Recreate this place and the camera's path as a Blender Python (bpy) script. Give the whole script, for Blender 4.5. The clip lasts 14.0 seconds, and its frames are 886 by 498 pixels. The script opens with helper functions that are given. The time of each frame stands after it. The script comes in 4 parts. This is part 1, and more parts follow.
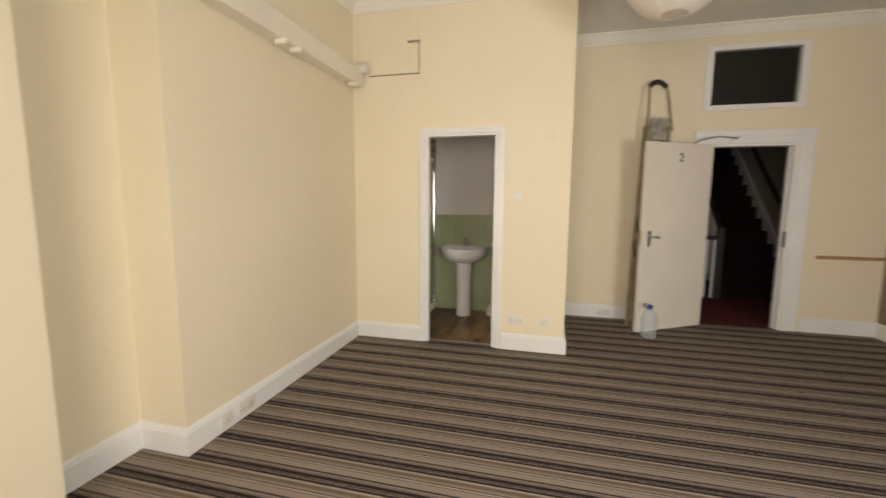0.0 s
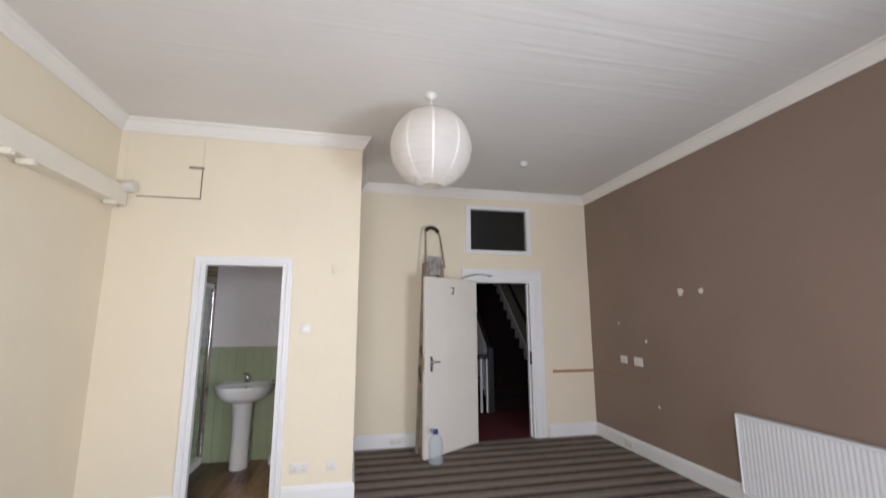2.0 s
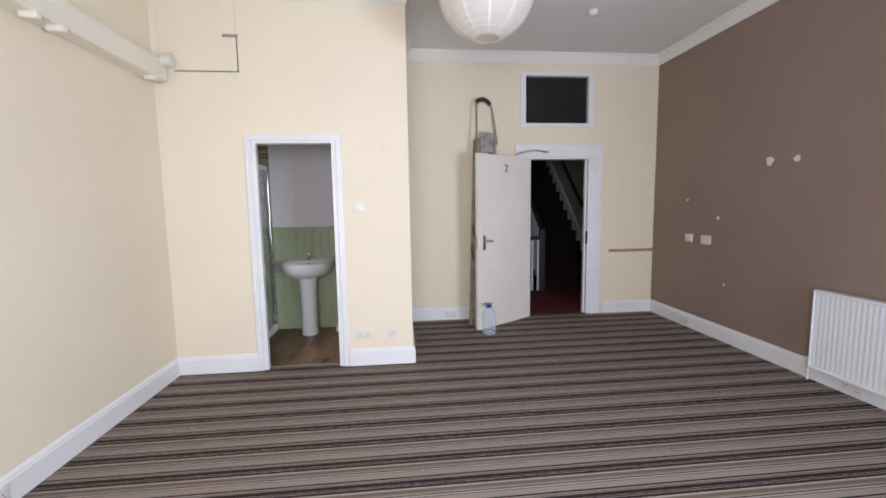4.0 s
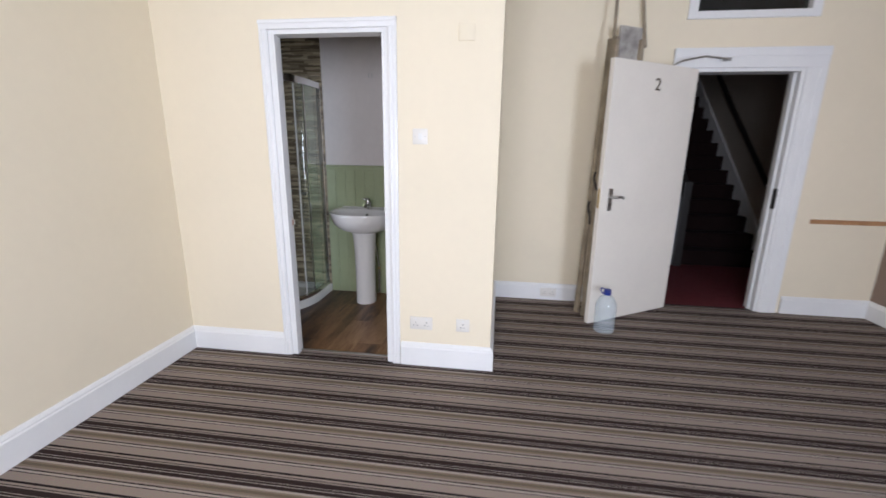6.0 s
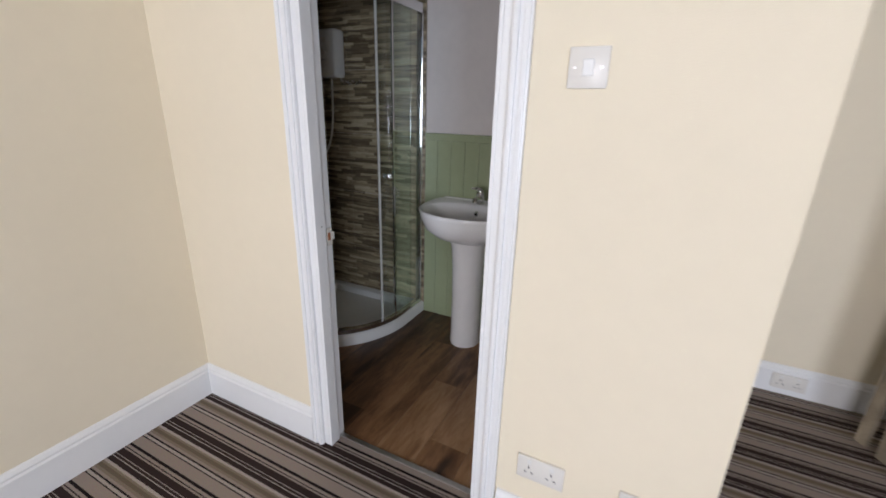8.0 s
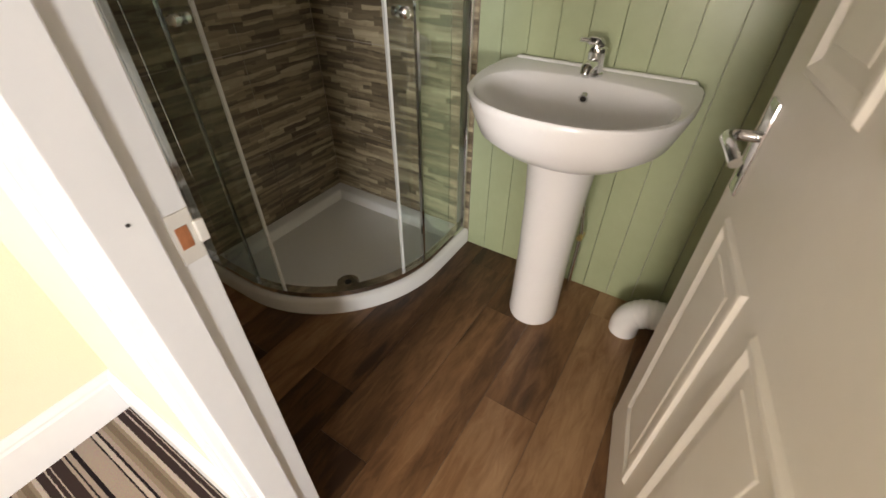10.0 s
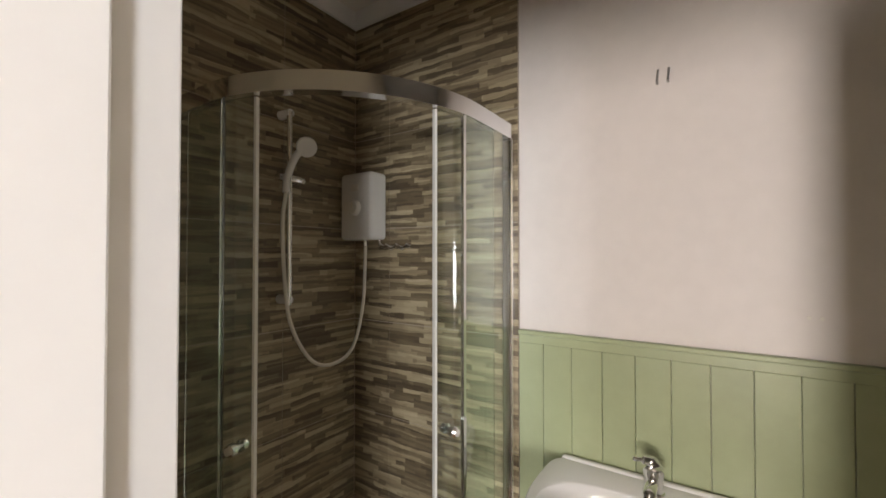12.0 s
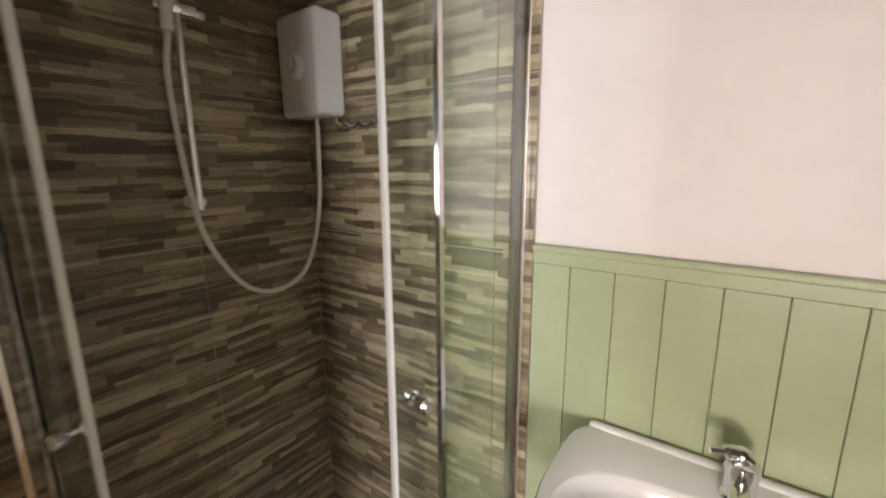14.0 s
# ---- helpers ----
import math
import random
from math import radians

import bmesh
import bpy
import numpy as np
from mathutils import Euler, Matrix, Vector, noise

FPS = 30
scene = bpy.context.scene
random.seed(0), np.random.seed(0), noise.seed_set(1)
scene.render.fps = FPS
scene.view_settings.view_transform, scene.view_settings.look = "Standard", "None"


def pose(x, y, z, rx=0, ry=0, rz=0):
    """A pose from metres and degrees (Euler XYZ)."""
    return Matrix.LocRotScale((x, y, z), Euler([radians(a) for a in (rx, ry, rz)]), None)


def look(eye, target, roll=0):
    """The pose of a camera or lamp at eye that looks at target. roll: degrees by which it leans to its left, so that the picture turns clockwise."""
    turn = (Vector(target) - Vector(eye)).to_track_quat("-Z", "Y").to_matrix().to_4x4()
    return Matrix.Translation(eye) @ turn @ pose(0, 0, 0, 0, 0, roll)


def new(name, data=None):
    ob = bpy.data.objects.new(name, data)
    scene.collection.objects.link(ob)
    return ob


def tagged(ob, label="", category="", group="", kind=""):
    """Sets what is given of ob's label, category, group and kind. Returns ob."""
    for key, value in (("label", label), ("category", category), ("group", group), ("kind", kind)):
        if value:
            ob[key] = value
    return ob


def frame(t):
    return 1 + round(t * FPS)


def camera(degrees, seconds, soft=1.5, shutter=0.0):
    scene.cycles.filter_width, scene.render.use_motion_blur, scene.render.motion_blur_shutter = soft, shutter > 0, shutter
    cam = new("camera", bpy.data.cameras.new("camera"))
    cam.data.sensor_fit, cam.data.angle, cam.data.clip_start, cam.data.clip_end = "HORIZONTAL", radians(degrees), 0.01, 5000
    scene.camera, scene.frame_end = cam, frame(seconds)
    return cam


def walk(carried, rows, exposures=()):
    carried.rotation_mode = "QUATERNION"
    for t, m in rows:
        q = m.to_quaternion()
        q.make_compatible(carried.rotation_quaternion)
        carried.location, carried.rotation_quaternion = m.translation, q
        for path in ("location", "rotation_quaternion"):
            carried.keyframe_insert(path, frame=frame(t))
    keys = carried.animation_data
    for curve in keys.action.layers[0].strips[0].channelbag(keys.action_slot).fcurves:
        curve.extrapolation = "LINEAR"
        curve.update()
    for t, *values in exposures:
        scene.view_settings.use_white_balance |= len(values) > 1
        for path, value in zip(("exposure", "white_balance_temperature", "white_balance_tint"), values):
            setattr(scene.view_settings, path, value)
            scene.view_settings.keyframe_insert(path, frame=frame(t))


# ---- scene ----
cam = camera(94.2, 14.0, 1.6, 0.4)

PATH = [
    (0, (1.906, -3.861, 1.431), (1.415, -1.938, 1.189), 0.4),
    (0.5, (1.958, -3.862, 1.433), (1.875, -1.876, 1.206), 0.4),
    (1, (2.017, -3.866, 1.44), (2.271, -1.892, 1.246), 0.3),
    (1.5, (2.048, -3.886, 1.472), (2.48, -1.933, 1.462), 0.0),
    (2, (2.048, -3.931, 1.559), (2.463, -2.002, 1.886), -0.1),
    (2.5, (2.04, -3.967, 1.607), (2.392, -2.062, 2.101), 0.0),
    (3, (2.009, -3.926, 1.555), (2.322, -1.98, 1.895), -0.3),
    (3.5, (2.011, -3.871, 1.473), (2.265, -1.887, 1.495), -0.9),
    (3.7, (2.003, -3.839, 1.466), (2.233, -1.854, 1.382), -1.0),
    (5.8, (2.07, -2.574, 1.405), (1.902, -0.638, 0.931), 1.0),
    (6, (2.095, -2.434, 1.398), (1.838, -0.509, 0.92), 0.8),
    (6.5, (2.091, -2.1, 1.376), (1.66, -0.22, 0.845), 0.5),
    (7, (1.982, -1.759, 1.351), (1.464, 0.084, 0.774), 0.7),
    (7.5, (1.875, -1.398, 1.336), (1.228, 0.389, 0.711), 0.4),
    (8, (1.794, -1.047, 1.358), (0.949, 0.652, 0.724), 1.5),
    (8.2, (1.755, -0.92, 1.349), (0.851, 0.736, 0.686), 1.6),
    (10.3, (1.168, -0.047, 1.188), (0.349, 1.257, -0.088), 0.2),
    (10.5, (1.152, -0.039, 1.188), (0.324, 1.276, -0.071), 0.0),
    (11, (1.107, -0.031, 1.259), (0.148, 1.441, 0.303), -0.4),
    (11.5, (1.09, -0.028, 1.41), (-0.017, 1.598, 1.051), -0.2),
    (12, (1.073, -0.045, 1.482), (-0.047, 1.612, 1.516), 0.0),
    (12.5, (1.046, -0.015, 1.457), (-0.011, 1.683, 1.418), -0.8),
    (13, (0.998, 0.04, 1.395), (-0.048, 1.717, 1.092), -1.5),
    (13.5, (0.917, 0.224, 1.394), (-0.279, 1.79, 1.052), -1.0),
    (14, (0.87, 0.415, 1.407), (-0.287, 1.996, 1.008), -0.5),
]
walk(cam, [(t, look(eye, target, roll)) for t, eye, target, roll in PATH],
     [(0, -0.42, 7600, 13), (0.5, -0.1, 6100, 16), (1.0, 0.0, 5650, 17), (1.6, -0.08, 5800, 17), (2.5, -0.28, 6050, 16), (3.7, -0.08, 5750, 18), (6.0, 0.05, 5700, 17), (8.2, -0.16, 5850, 17), (9.3, 0.2, 6200, 17),
      (10.3, 1.12, 7150, 17), (12.0, 1.15, 6850, 17), (13.5, 1.36, 6750, 18), (14.0, 1.42, 6900, 20)])

# ---- world and light ----
world = bpy.data.worlds.new("world")
scene.world = world
world.use_nodes = True
wn = world.node_tree
sky = wn.nodes.new("ShaderNodeTexSky")
sky.sky_type = 'NISHITA'
sky.sun_disc = False
sky.sun_elevation = radians(48)
sky.sun_rotation = radians(20)
wn.links.new(sky.outputs[0], wn.nodes["Background"].inputs[0])
wn.nodes["Background"].inputs[1].default_value = 0.10
sun = new("sun", bpy.data.lights.new("sun", 'SUN'))
sun.data.energy = 3.0
sun.data.angle = radians(0.5)
sun.data.color = (1.0, 0.95, 0.87)
sun.matrix_world = look((0, 30, 34), (10, 0, 0))
# added area lamps for window light; the right one stands inside, low, turned left
for wx, wy, ww, wz, wh, watts, aim, fan, tint in ((1.7, -4.88, 1.26, 1.45, 1.5, 76, (2.7, 0, 0.7), 155, (1.0, 0.97, 0.93)),
                                                  (4.25, -4.62, 0.90, 1.15, 1.1, 75, (1.6, -1.1, 1.5), 145, (0.90, 0.96, 1.0))):
    wl = new("window_light", bpy.data.lights.new("window_light", 'AREA'))
    wl.data.shape = 'RECTANGLE'
    wl.data.size, wl.data.size_y = ww, wh
    wl.data.energy = watts
    wl.data.color = tint
    wl.data.spread = radians(fan)
    wl.matrix_world = look((wx, wy, wz), aim)

# ---- materials ----
def mat(name, color, rough=0.6, metal=0.0, var=0.08, scale=6.0, bump=0.0, bscale=200.0, trans=0.0, ior=1.45, coat=0.0, spec=0.5):
    m = bpy.data.materials.new(name)
    m.use_nodes = True
    nt = m.node_tree
    b = nt.nodes["Principled BSDF"]
    b.inputs["Roughness"].default_value = rough
    b.inputs["Metallic"].default_value = metal
    b.inputs["IOR"].default_value = ior
    b.inputs["Transmission Weight"].default_value = trans
    b.inputs["Coat Weight"].default_value = coat
    b.inputs["Specular IOR Level"].default_value = spec
    b.inputs["Base Color"].default_value = (*color, 1)
    geo = nt.nodes.new("ShaderNodeNewGeometry")
    if var:
        n1 = nt.nodes.new("ShaderNodeTexNoise")
        n1.inputs["Scale"].default_value = scale
        n1.inputs["Detail"].default_value = 6
        n2 = nt.nodes.new("ShaderNodeTexNoise")
        n2.inputs["Scale"].default_value = scale * 14
        n2.inputs["Detail"].default_value = 3
        nt.links.new(geo.outputs["Position"], n1.inputs["Vector"])
        nt.links.new(geo.outputs["Position"], n2.inputs["Vector"])
        ad = nt.nodes.new("ShaderNodeMath")
        ad.operation = 'MULTIPLY_ADD'
        nt.links.new(n2.outputs[0], ad.inputs[0])
        ad.inputs[1].default_value = 0.35
        nt.links.new(n1.outputs[0], ad.inputs[2])
        ra = nt.nodes.new("ShaderNodeValToRGB")
        ra.color_ramp.elements[0].position, ra.color_ramp.elements[1].position = 0.45, 0.9
        ra.color_ramp.elements[0].color = (*[c * (1 - var) for c in color], 1)
        ra.color_ramp.elements[1].color = (*[min(1, c * (1 + var)) for c in color], 1)
        nt.links.new(ad.outputs[0], ra.inputs[0])
        nt.links.new(ra.outputs[0], b.inputs["Base Color"])
    if bump:
        nb = nt.nodes.new("ShaderNodeTexNoise")
        nb.inputs["Scale"].default_value = bscale
        nb.inputs["Detail"].default_value = 4
        nt.links.new(geo.outputs["Position"], nb.inputs["Vector"])
        bp = nt.nodes.new("ShaderNodeBump")
        bp.inputs["Strength"].default_value = bump
        bp.inputs["Distance"].default_value = 0.004
        nt.links.new(nb.outputs[0], bp.inputs["Height"])
        nt.links.new(bp.outputs[0], b.inputs["Normal"])
    return m


def nodes_of(m):
    return m.node_tree, m.node_tree.nodes["Principled BSDF"]


def math_node(nt, op, a, b=None):
    n = nt.nodes.new("ShaderNodeMath")
    n.operation = op
    for i, v in enumerate((a, b)):
        if v is None:
            continue
        if isinstance(v, (int, float)):
            n.inputs[i].default_value = v
        else:
            nt.links.new(v, n.inputs[i])
    return n.outputs[0]


M_WALL = mat("cream_wallpaper", (0.80, 0.718, 0.548), 0.75, var=0.025, scale=1.3, bump=0.18, bscale=260)
M_BROWN = mat("brown_paint", (0.265, 0.192, 0.150), 0.55, var=0.06, scale=1.1, bump=0.15, bscale=240)
M_WHITE = mat("white_gloss", (0.80, 0.80, 0.79), 0.28, var=0.025, scale=3, bump=0.04, bscale=60)
M_CEIL = mat("ceiling_paint", (0.76, 0.74, 0.70), 0.8, var=0.03, scale=0.9, bump=0.1, bscale=150)
M_CORN = mat("cornice_paint", (0.83, 0.80, 0.74), 0.6, var=0.02, scale=2)
M_DOOR = mat("door_paint", (0.82, 0.775, 0.69), 0.3, var=0.03, scale=2.5, bump=0.03, bscale=50)
M_PLASTIC = mat("white_plastic", (0.78, 0.77, 0.74), 0.25, var=0.01)
M_CERAM = mat("white_ceramic", (0.86, 0.85, 0.83), 0.20, var=0.01, coat=0.25)
M_ACRYL = mat("tray_acrylic", (0.80, 0.79, 0.75), 0.16, var=0.02, scale=5)
M_CHROME = mat("chrome", (0.85, 0.85, 0.86), 0.09, 1.0, var=0)
M_STEEL = mat("brushed_steel", (0.55, 0.54, 0.52), 0.32, 1.0, var=0.08, scale=30)
M_BRASS = mat("brass", (0.62, 0.48, 0.22), 0.3, 1.0, var=0.1, scale=30)
M_DIGIT = mat("tarnished_metal", (0.16, 0.13, 0.09), 0.45, 0.6, var=0.2, scale=40)
M_DARK = mat("dark_gap", (0.03, 0.027, 0.025), 0.8, var=0.1)
M_BLACK = mat("black_paint", (0.025, 0.022, 0.02), 0.4, var=0.1)
M_GREEN = mat("sage_green_paint", (0.335, 0.375, 0.222), 0.32, var=0.08, scale=2.2, bump=0.05, bscale=40)
M_BATHW = mat("bathroom_wall_paint", (0.68, 0.635, 0.60), 0.5, var=0.06, scale=1.5, bump=0.06, bscale=80)
M_PAPER = mat("rice_paper", (0.90, 0.875, 0.83), 0.8, var=0.03, scale=8, trans=0.0)
M_SEAM_PAPER = mat("doubled_rice_paper", (0.96, 0.94, 0.88), 0.7, var=0.02, scale=8)
M_BOXING = mat("boxing_paint", (0.81, 0.755, 0.64), 0.6, var=0.04, scale=4)
M_OAK = mat("bare_wood", (0.42, 0.22, 0.10), 0.55, var=0.2, scale=9)
M_LADDER = mat("weathered_ladder_wood", (0.30, 0.25, 0.18), 0.75, var=0.4, scale=7, bump=0.3, bscale=60)
M_GREYW = mat("grey_worn_board", (0.36, 0.34, 0.31), 0.8, var=0.35, scale=14, bump=0.3, bscale=80)
M_RED = mat("dark_red_carpet", (0.13, 0.015, 0.02), 0.95, var=0.2, scale=20, bump=0.4, bscale=300)
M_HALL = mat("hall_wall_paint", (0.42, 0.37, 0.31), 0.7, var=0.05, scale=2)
M_PLASTER = mat("filler_plaster", (0.72, 0.66, 0.56), 0.85, var=0.1, scale=30, bump=0.4)
M_BLUE = mat("blue_plastic", (0.015, 0.03, 0.22), 0.35, var=0.05)
M_ASPH = mat("asphalt", (0.09, 0.09, 0.09), 0.9, var=0.2, scale=0.6)
M_RAD = mat("radiator_enamel", (0.80, 0.82, 0.84), 0.22, var=0.01)
M_TRUNK = mat("dusty_white_plastic", (0.72, 0.69, 0.62), 0.5, var=0.06, scale=10)
M_KEEPW = mat("chiselled_wood", (0.45, 0.17, 0.07), 0.7, var=0.3, scale=60)


def glass(name, color, rough=0.0):
    return mat(name, color, rough, var=0, trans=1.0, ior=1.5)


# darker stair carpet, taken near black: the unlit hall's shade is in the colour
M_STAIR_SHADED = mat("stair_carpet_shaded", (0.011, 0.003, 0.003), 0.95, var=0.2, scale=20)
M_GLASS = glass("shower_glass", (0.90, 0.97, 0.94))
M_PANE = glass("window_glass", (0.97, 0.98, 0.98))
M_SCAR = mat("torn_paint_scar", (0.30, 0.17, 0.105), 0.7, var=0.3, scale=25)
M_OBSC = glass("dark_obscure_glass", (0.30, 0.34, 0.31), 0.22)
M_PLATE = mat("aged_switch_plastic", (0.74, 0.71, 0.65), 0.3, var=0.02)
M_PET = mat("clear_bottle", (0.62, 0.68, 0.72), 0.05, var=0)

# thin clear plastic: mostly see-through, with a pale gloss
nt, b = nodes_of(M_PET)
see = nt.nodes.new("ShaderNodeBsdfTransparent")
see.inputs[0].default_value = (0.93, 0.965, 0.98, 1)
mx = nt.nodes.new("ShaderNodeMixShader")
mx.inputs[0].default_value = 0.30
nt.links.new(see.outputs[0], mx.inputs[1])
nt.links.new(b.outputs[0], mx.inputs[2])
nt.links.new(mx.outputs[0], nt.nodes["Material Output"].inputs[0])

# paper lantern lets light through
nt, b = nodes_of(M_PAPER)
tr = nt.nodes.new("ShaderNodeBsdfTranslucent")
tr.inputs[0].default_value = (0.88, 0.82, 0.73, 1)
mx = nt.nodes.new("ShaderNodeMixShader")
mx.inputs[0].default_value = 0.45
nt.links.new(b.outputs[0], mx.inputs[1])
nt.links.new(tr.outputs[0], mx.inputs[2])
nt.links.new(mx.outputs[0], nt.nodes["Material Output"].inputs[0])

# faint ripples in the old ceiling lining
nt, b = nodes_of(M_CEIL)
geo = nt.nodes.new("ShaderNodeNewGeometry")
mp = nt.nodes.new("ShaderNodeMapping")
mp.inputs["Scale"].default_value = (0.28, 7.5, 1)
nt.links.new(geo.outputs["Position"], mp.inputs["Vector"])
rip = nt.nodes.new("ShaderNodeTexNoise")
rip.inputs["Scale"].default_value = 1.5
rip.inputs["Detail"].default_value = 1.5
nt.links.new(mp.outputs[0], rip.inputs["Vector"])
fold = math_node(nt, 'MINIMUM', math_node(nt, 'MULTIPLY', math_node(nt, 'ABSOLUTE', math_node(nt, 'SUBTRACT', rip.outputs[0], 0.5)), 9.0), 1.0)
bp = nt.nodes.new("ShaderNodeBump")
bp.inputs["Strength"].default_value = 0.2
bp.inputs["Distance"].default_value = 0.02
nt.links.new(math_node(nt, 'ADD', math_node(nt, 'MULTIPLY', fold, 0.35), rip.outputs[0]), bp.inputs["Height"])
nt.links.new(bp.outputs[0], b.inputs["Normal"])

# striped carpet: one woven repeat of narrow stripes across the room
M_CARPET = mat("striped_carpet", (0.2, 0.15, 0.12), 0.95, var=0, spec=0.1)
nt, b = nodes_of(M_CARPET)
geo = nt.nodes.new("ShaderNodeNewGeometry")
sep = nt.nodes.new("ShaderNodeSeparateXYZ")
nt.links.new(geo.outputs["Position"], sep.inputs[0])
wob = nt.nodes.new("ShaderNodeTexNoise")
wob.inputs["Scale"].default_value = 90
nt.links.new(geo.outputs["Position"], wob.inputs["Vector"])
yy = math_node(nt, 'ADD', sep.outputs[1], math_node(nt, 'MULTIPLY', wob.outputs[0], 0.004))
CARPET_REPEAT = 0.21
fr = math_node(nt, 'FRACT', math_node(nt, 'MULTIPLY', math_node(nt, 'ADD', yy, 20.1575), 1 / CARPET_REPEAT))
ramp = nt.nodes.new("ShaderNodeValToRGB")
ramp.color_ramp.interpolation = 'CONSTANT'
D, T, G, K, L = (0.036, 0.024, 0.023), (0.30, 0.243, 0.208), (0.15, 0.115, 0.080), (0.014, 0.010, 0.012), (0.40, 0.345, 0.305)
O = (0.22, 0.175, 0.13)
# one repeat: beige with fine black lines, an olive fade, then the dark band with two pale threads
stripes = [(0.0, T), (0.03, K), (0.05, T), (0.10, K), (0.15, T), (0.35, K), (0.37, L), (0.42, K), (0.45, T), (0.50, O), (0.55, G), (0.62, O), (0.66, L),
           (0.71, D), (0.80, L), (0.815, D), (0.86, L), (0.875, D)]
els = ramp.color_ramp.elements
els[0].position, els[0].color = 0.0, (*T, 1)
els[1].position, els[1].color = stripes[1][0], (*stripes[1][1], 1)
for p, c in stripes[2:]:
    e = els.new(p)
    e.color = (*c, 1)
nt.links.new(fr, ramp.inputs[0])
fz = nt.nodes.new("ShaderNodeTexNoise")
fz.inputs["Scale"].default_value = 420
nt.links.new(geo.outputs["Position"], fz.inputs["Vector"])
mul = nt.nodes.new("ShaderNodeMix")
mul.data_type, mul.blend_type = 'RGBA', 'MULTIPLY'
mul.inputs[0].default_value = 0.6
nt.links.new(ramp.outputs[0], mul.inputs[6])
nt.links.new(fz.outputs[1], mul.inputs[7])
gain = nt.nodes.new("ShaderNodeHueSaturation")
gain.inputs["Value"].default_value = 1.45
gain.inputs["Saturation"].default_value = 0.95
nt.links.new(mul.outputs[2], gain.inputs["Color"])
nt.links.new(gain.outputs[0], b.inputs["Base Color"])
bp = nt.nodes.new("ShaderNodeBump")
bp.inputs["Strength"].default_value = 0.5
bp.inputs["Distance"].default_value = 0.004
nt.links.new(fz.outputs[0], bp.inputs["Height"])
nt.links.new(bp.outputs[0], b.inputs["Normal"])

# strip-mosaic shower tile: thin uneven slips of random length and shade, two widths laid over one another
M_TILE = mat("strip_mosaic_tile", (0.2, 0.15, 0.1), 0.30, var=0)
nt, b = nodes_of(M_TILE)
geo = nt.nodes.new("ShaderNodeNewGeometry")
sep = nt.nodes.new("ShaderNodeSeparateXYZ")
nt.links.new(geo.outputs["Position"], sep.inputs[0])
u = math_node(nt, 'ADD', sep.outputs[0], sep.outputs[1])


def wnoise(nt, x, y):
    c = nt.nodes.new("ShaderNodeCombineXYZ")
    for i, v in enumerate((x, y)):
        if isinstance(v, (int, float)):
            c.inputs[i].default_value = v
        else:
            nt.links.new(v, c.inputs[i])
    w = nt.nodes.new("ShaderNodeTexWhiteNoise")
    w.noise_dimensions = '2D'
    nt.links.new(c.outputs[0], w.inputs["Vector"])
    return w.outputs["Value"]


# slips swell and taper: their edges wander slowly along the wall
sw = nt.nodes.new("ShaderNodeCombineXYZ")
nt.links.new(math_node(nt, 'MULTIPLY', u, 7.0), sw.inputs[0])
nt.links.new(math_node(nt, 'MULTIPLY', sep.outputs[2], 38.0), sw.inputs[1])
wander = nt.nodes.new("ShaderNodeTexNoise")
wander.inputs["Scale"].default_value = 1.0
wander.inputs["Detail"].default_value = 3
nt.links.new(sw.outputs[0], wander.inputs["Vector"])
zz = math_node(nt, 'ADD', sep.outputs[2], math_node(nt, 'MULTIPLY', math_node(nt, 'SUBTRACT', wander.outputs[0], 0.5), 0.026))


def slips(height, key, base, spread):
    row = math_node(nt, 'FLOOR', math_node(nt, 'MULTIPLY', zz, 1 / height))
    length = math_node(nt, 'ADD', math_node(nt, 'MULTIPLY', wnoise(nt, row, key), spread), base)
    col = math_node(nt, 'FLOOR', math_node(nt, 'ADD', math_node(nt, 'MULTIPLY', u, length), math_node(nt, 'MULTIPLY', wnoise(nt, row, key + 4.0), 9.0)))
    return wnoise(nt, row, col)


shade = math_node(nt, 'ADD', math_node(nt, 'MULTIPLY', slips(0.0180, 3.0, 4.0, 3.5), 0.68), math_node(nt, 'MULTIPLY', slips(0.0100, 11.0, 5.0, 4.0), 0.32))
cloud = nt.nodes.new("ShaderNodeTexNoise")
cloud.inputs["Scale"].default_value = 2.2
cloud.inputs["Detail"].default_value = 5
cloud.inputs["Roughness"].default_value = 0.65
nt.links.new(sw.outputs[0], cloud.inputs["Vector"])
tone = math_node(nt, 'ADD', math_node(nt, 'MULTIPLY', shade, 0.80), math_node(nt, 'MULTIPLY', cloud.outputs[0], 0.26))
ramp = nt.nodes.new("ShaderNodeValToRGB")
els = ramp.color_ramp.elements
els[0].position, els[0].color = 0.20, (0.095, 0.070, 0.042, 1)
els[1].position, els[1].color = 0.92, (0.52, 0.44, 0.29, 1)
for p, c in ((0.40, (0.165, 0.125, 0.076)), (0.56, (0.255, 0.203, 0.127)), (0.72, (0.385, 0.315, 0.200))):
    els.new(p).color = (*c, 1)
nt.links.new(tone, ramp.inputs[0])
nt.links.new(ramp.outputs[0], b.inputs["Base Color"])
bp = nt.nodes.new("ShaderNodeBump")
bp.inputs["Strength"].default_value = 0.15
bp.inputs["Distance"].default_value = 0.003
nt.links.new(shade, bp.inputs["Height"])
nt.links.new(bp.outputs[0], b.inputs["Normal"])
M_GROUT = mat("grout", (0.42, 0.36, 0.29), 0.9, var=0.1)

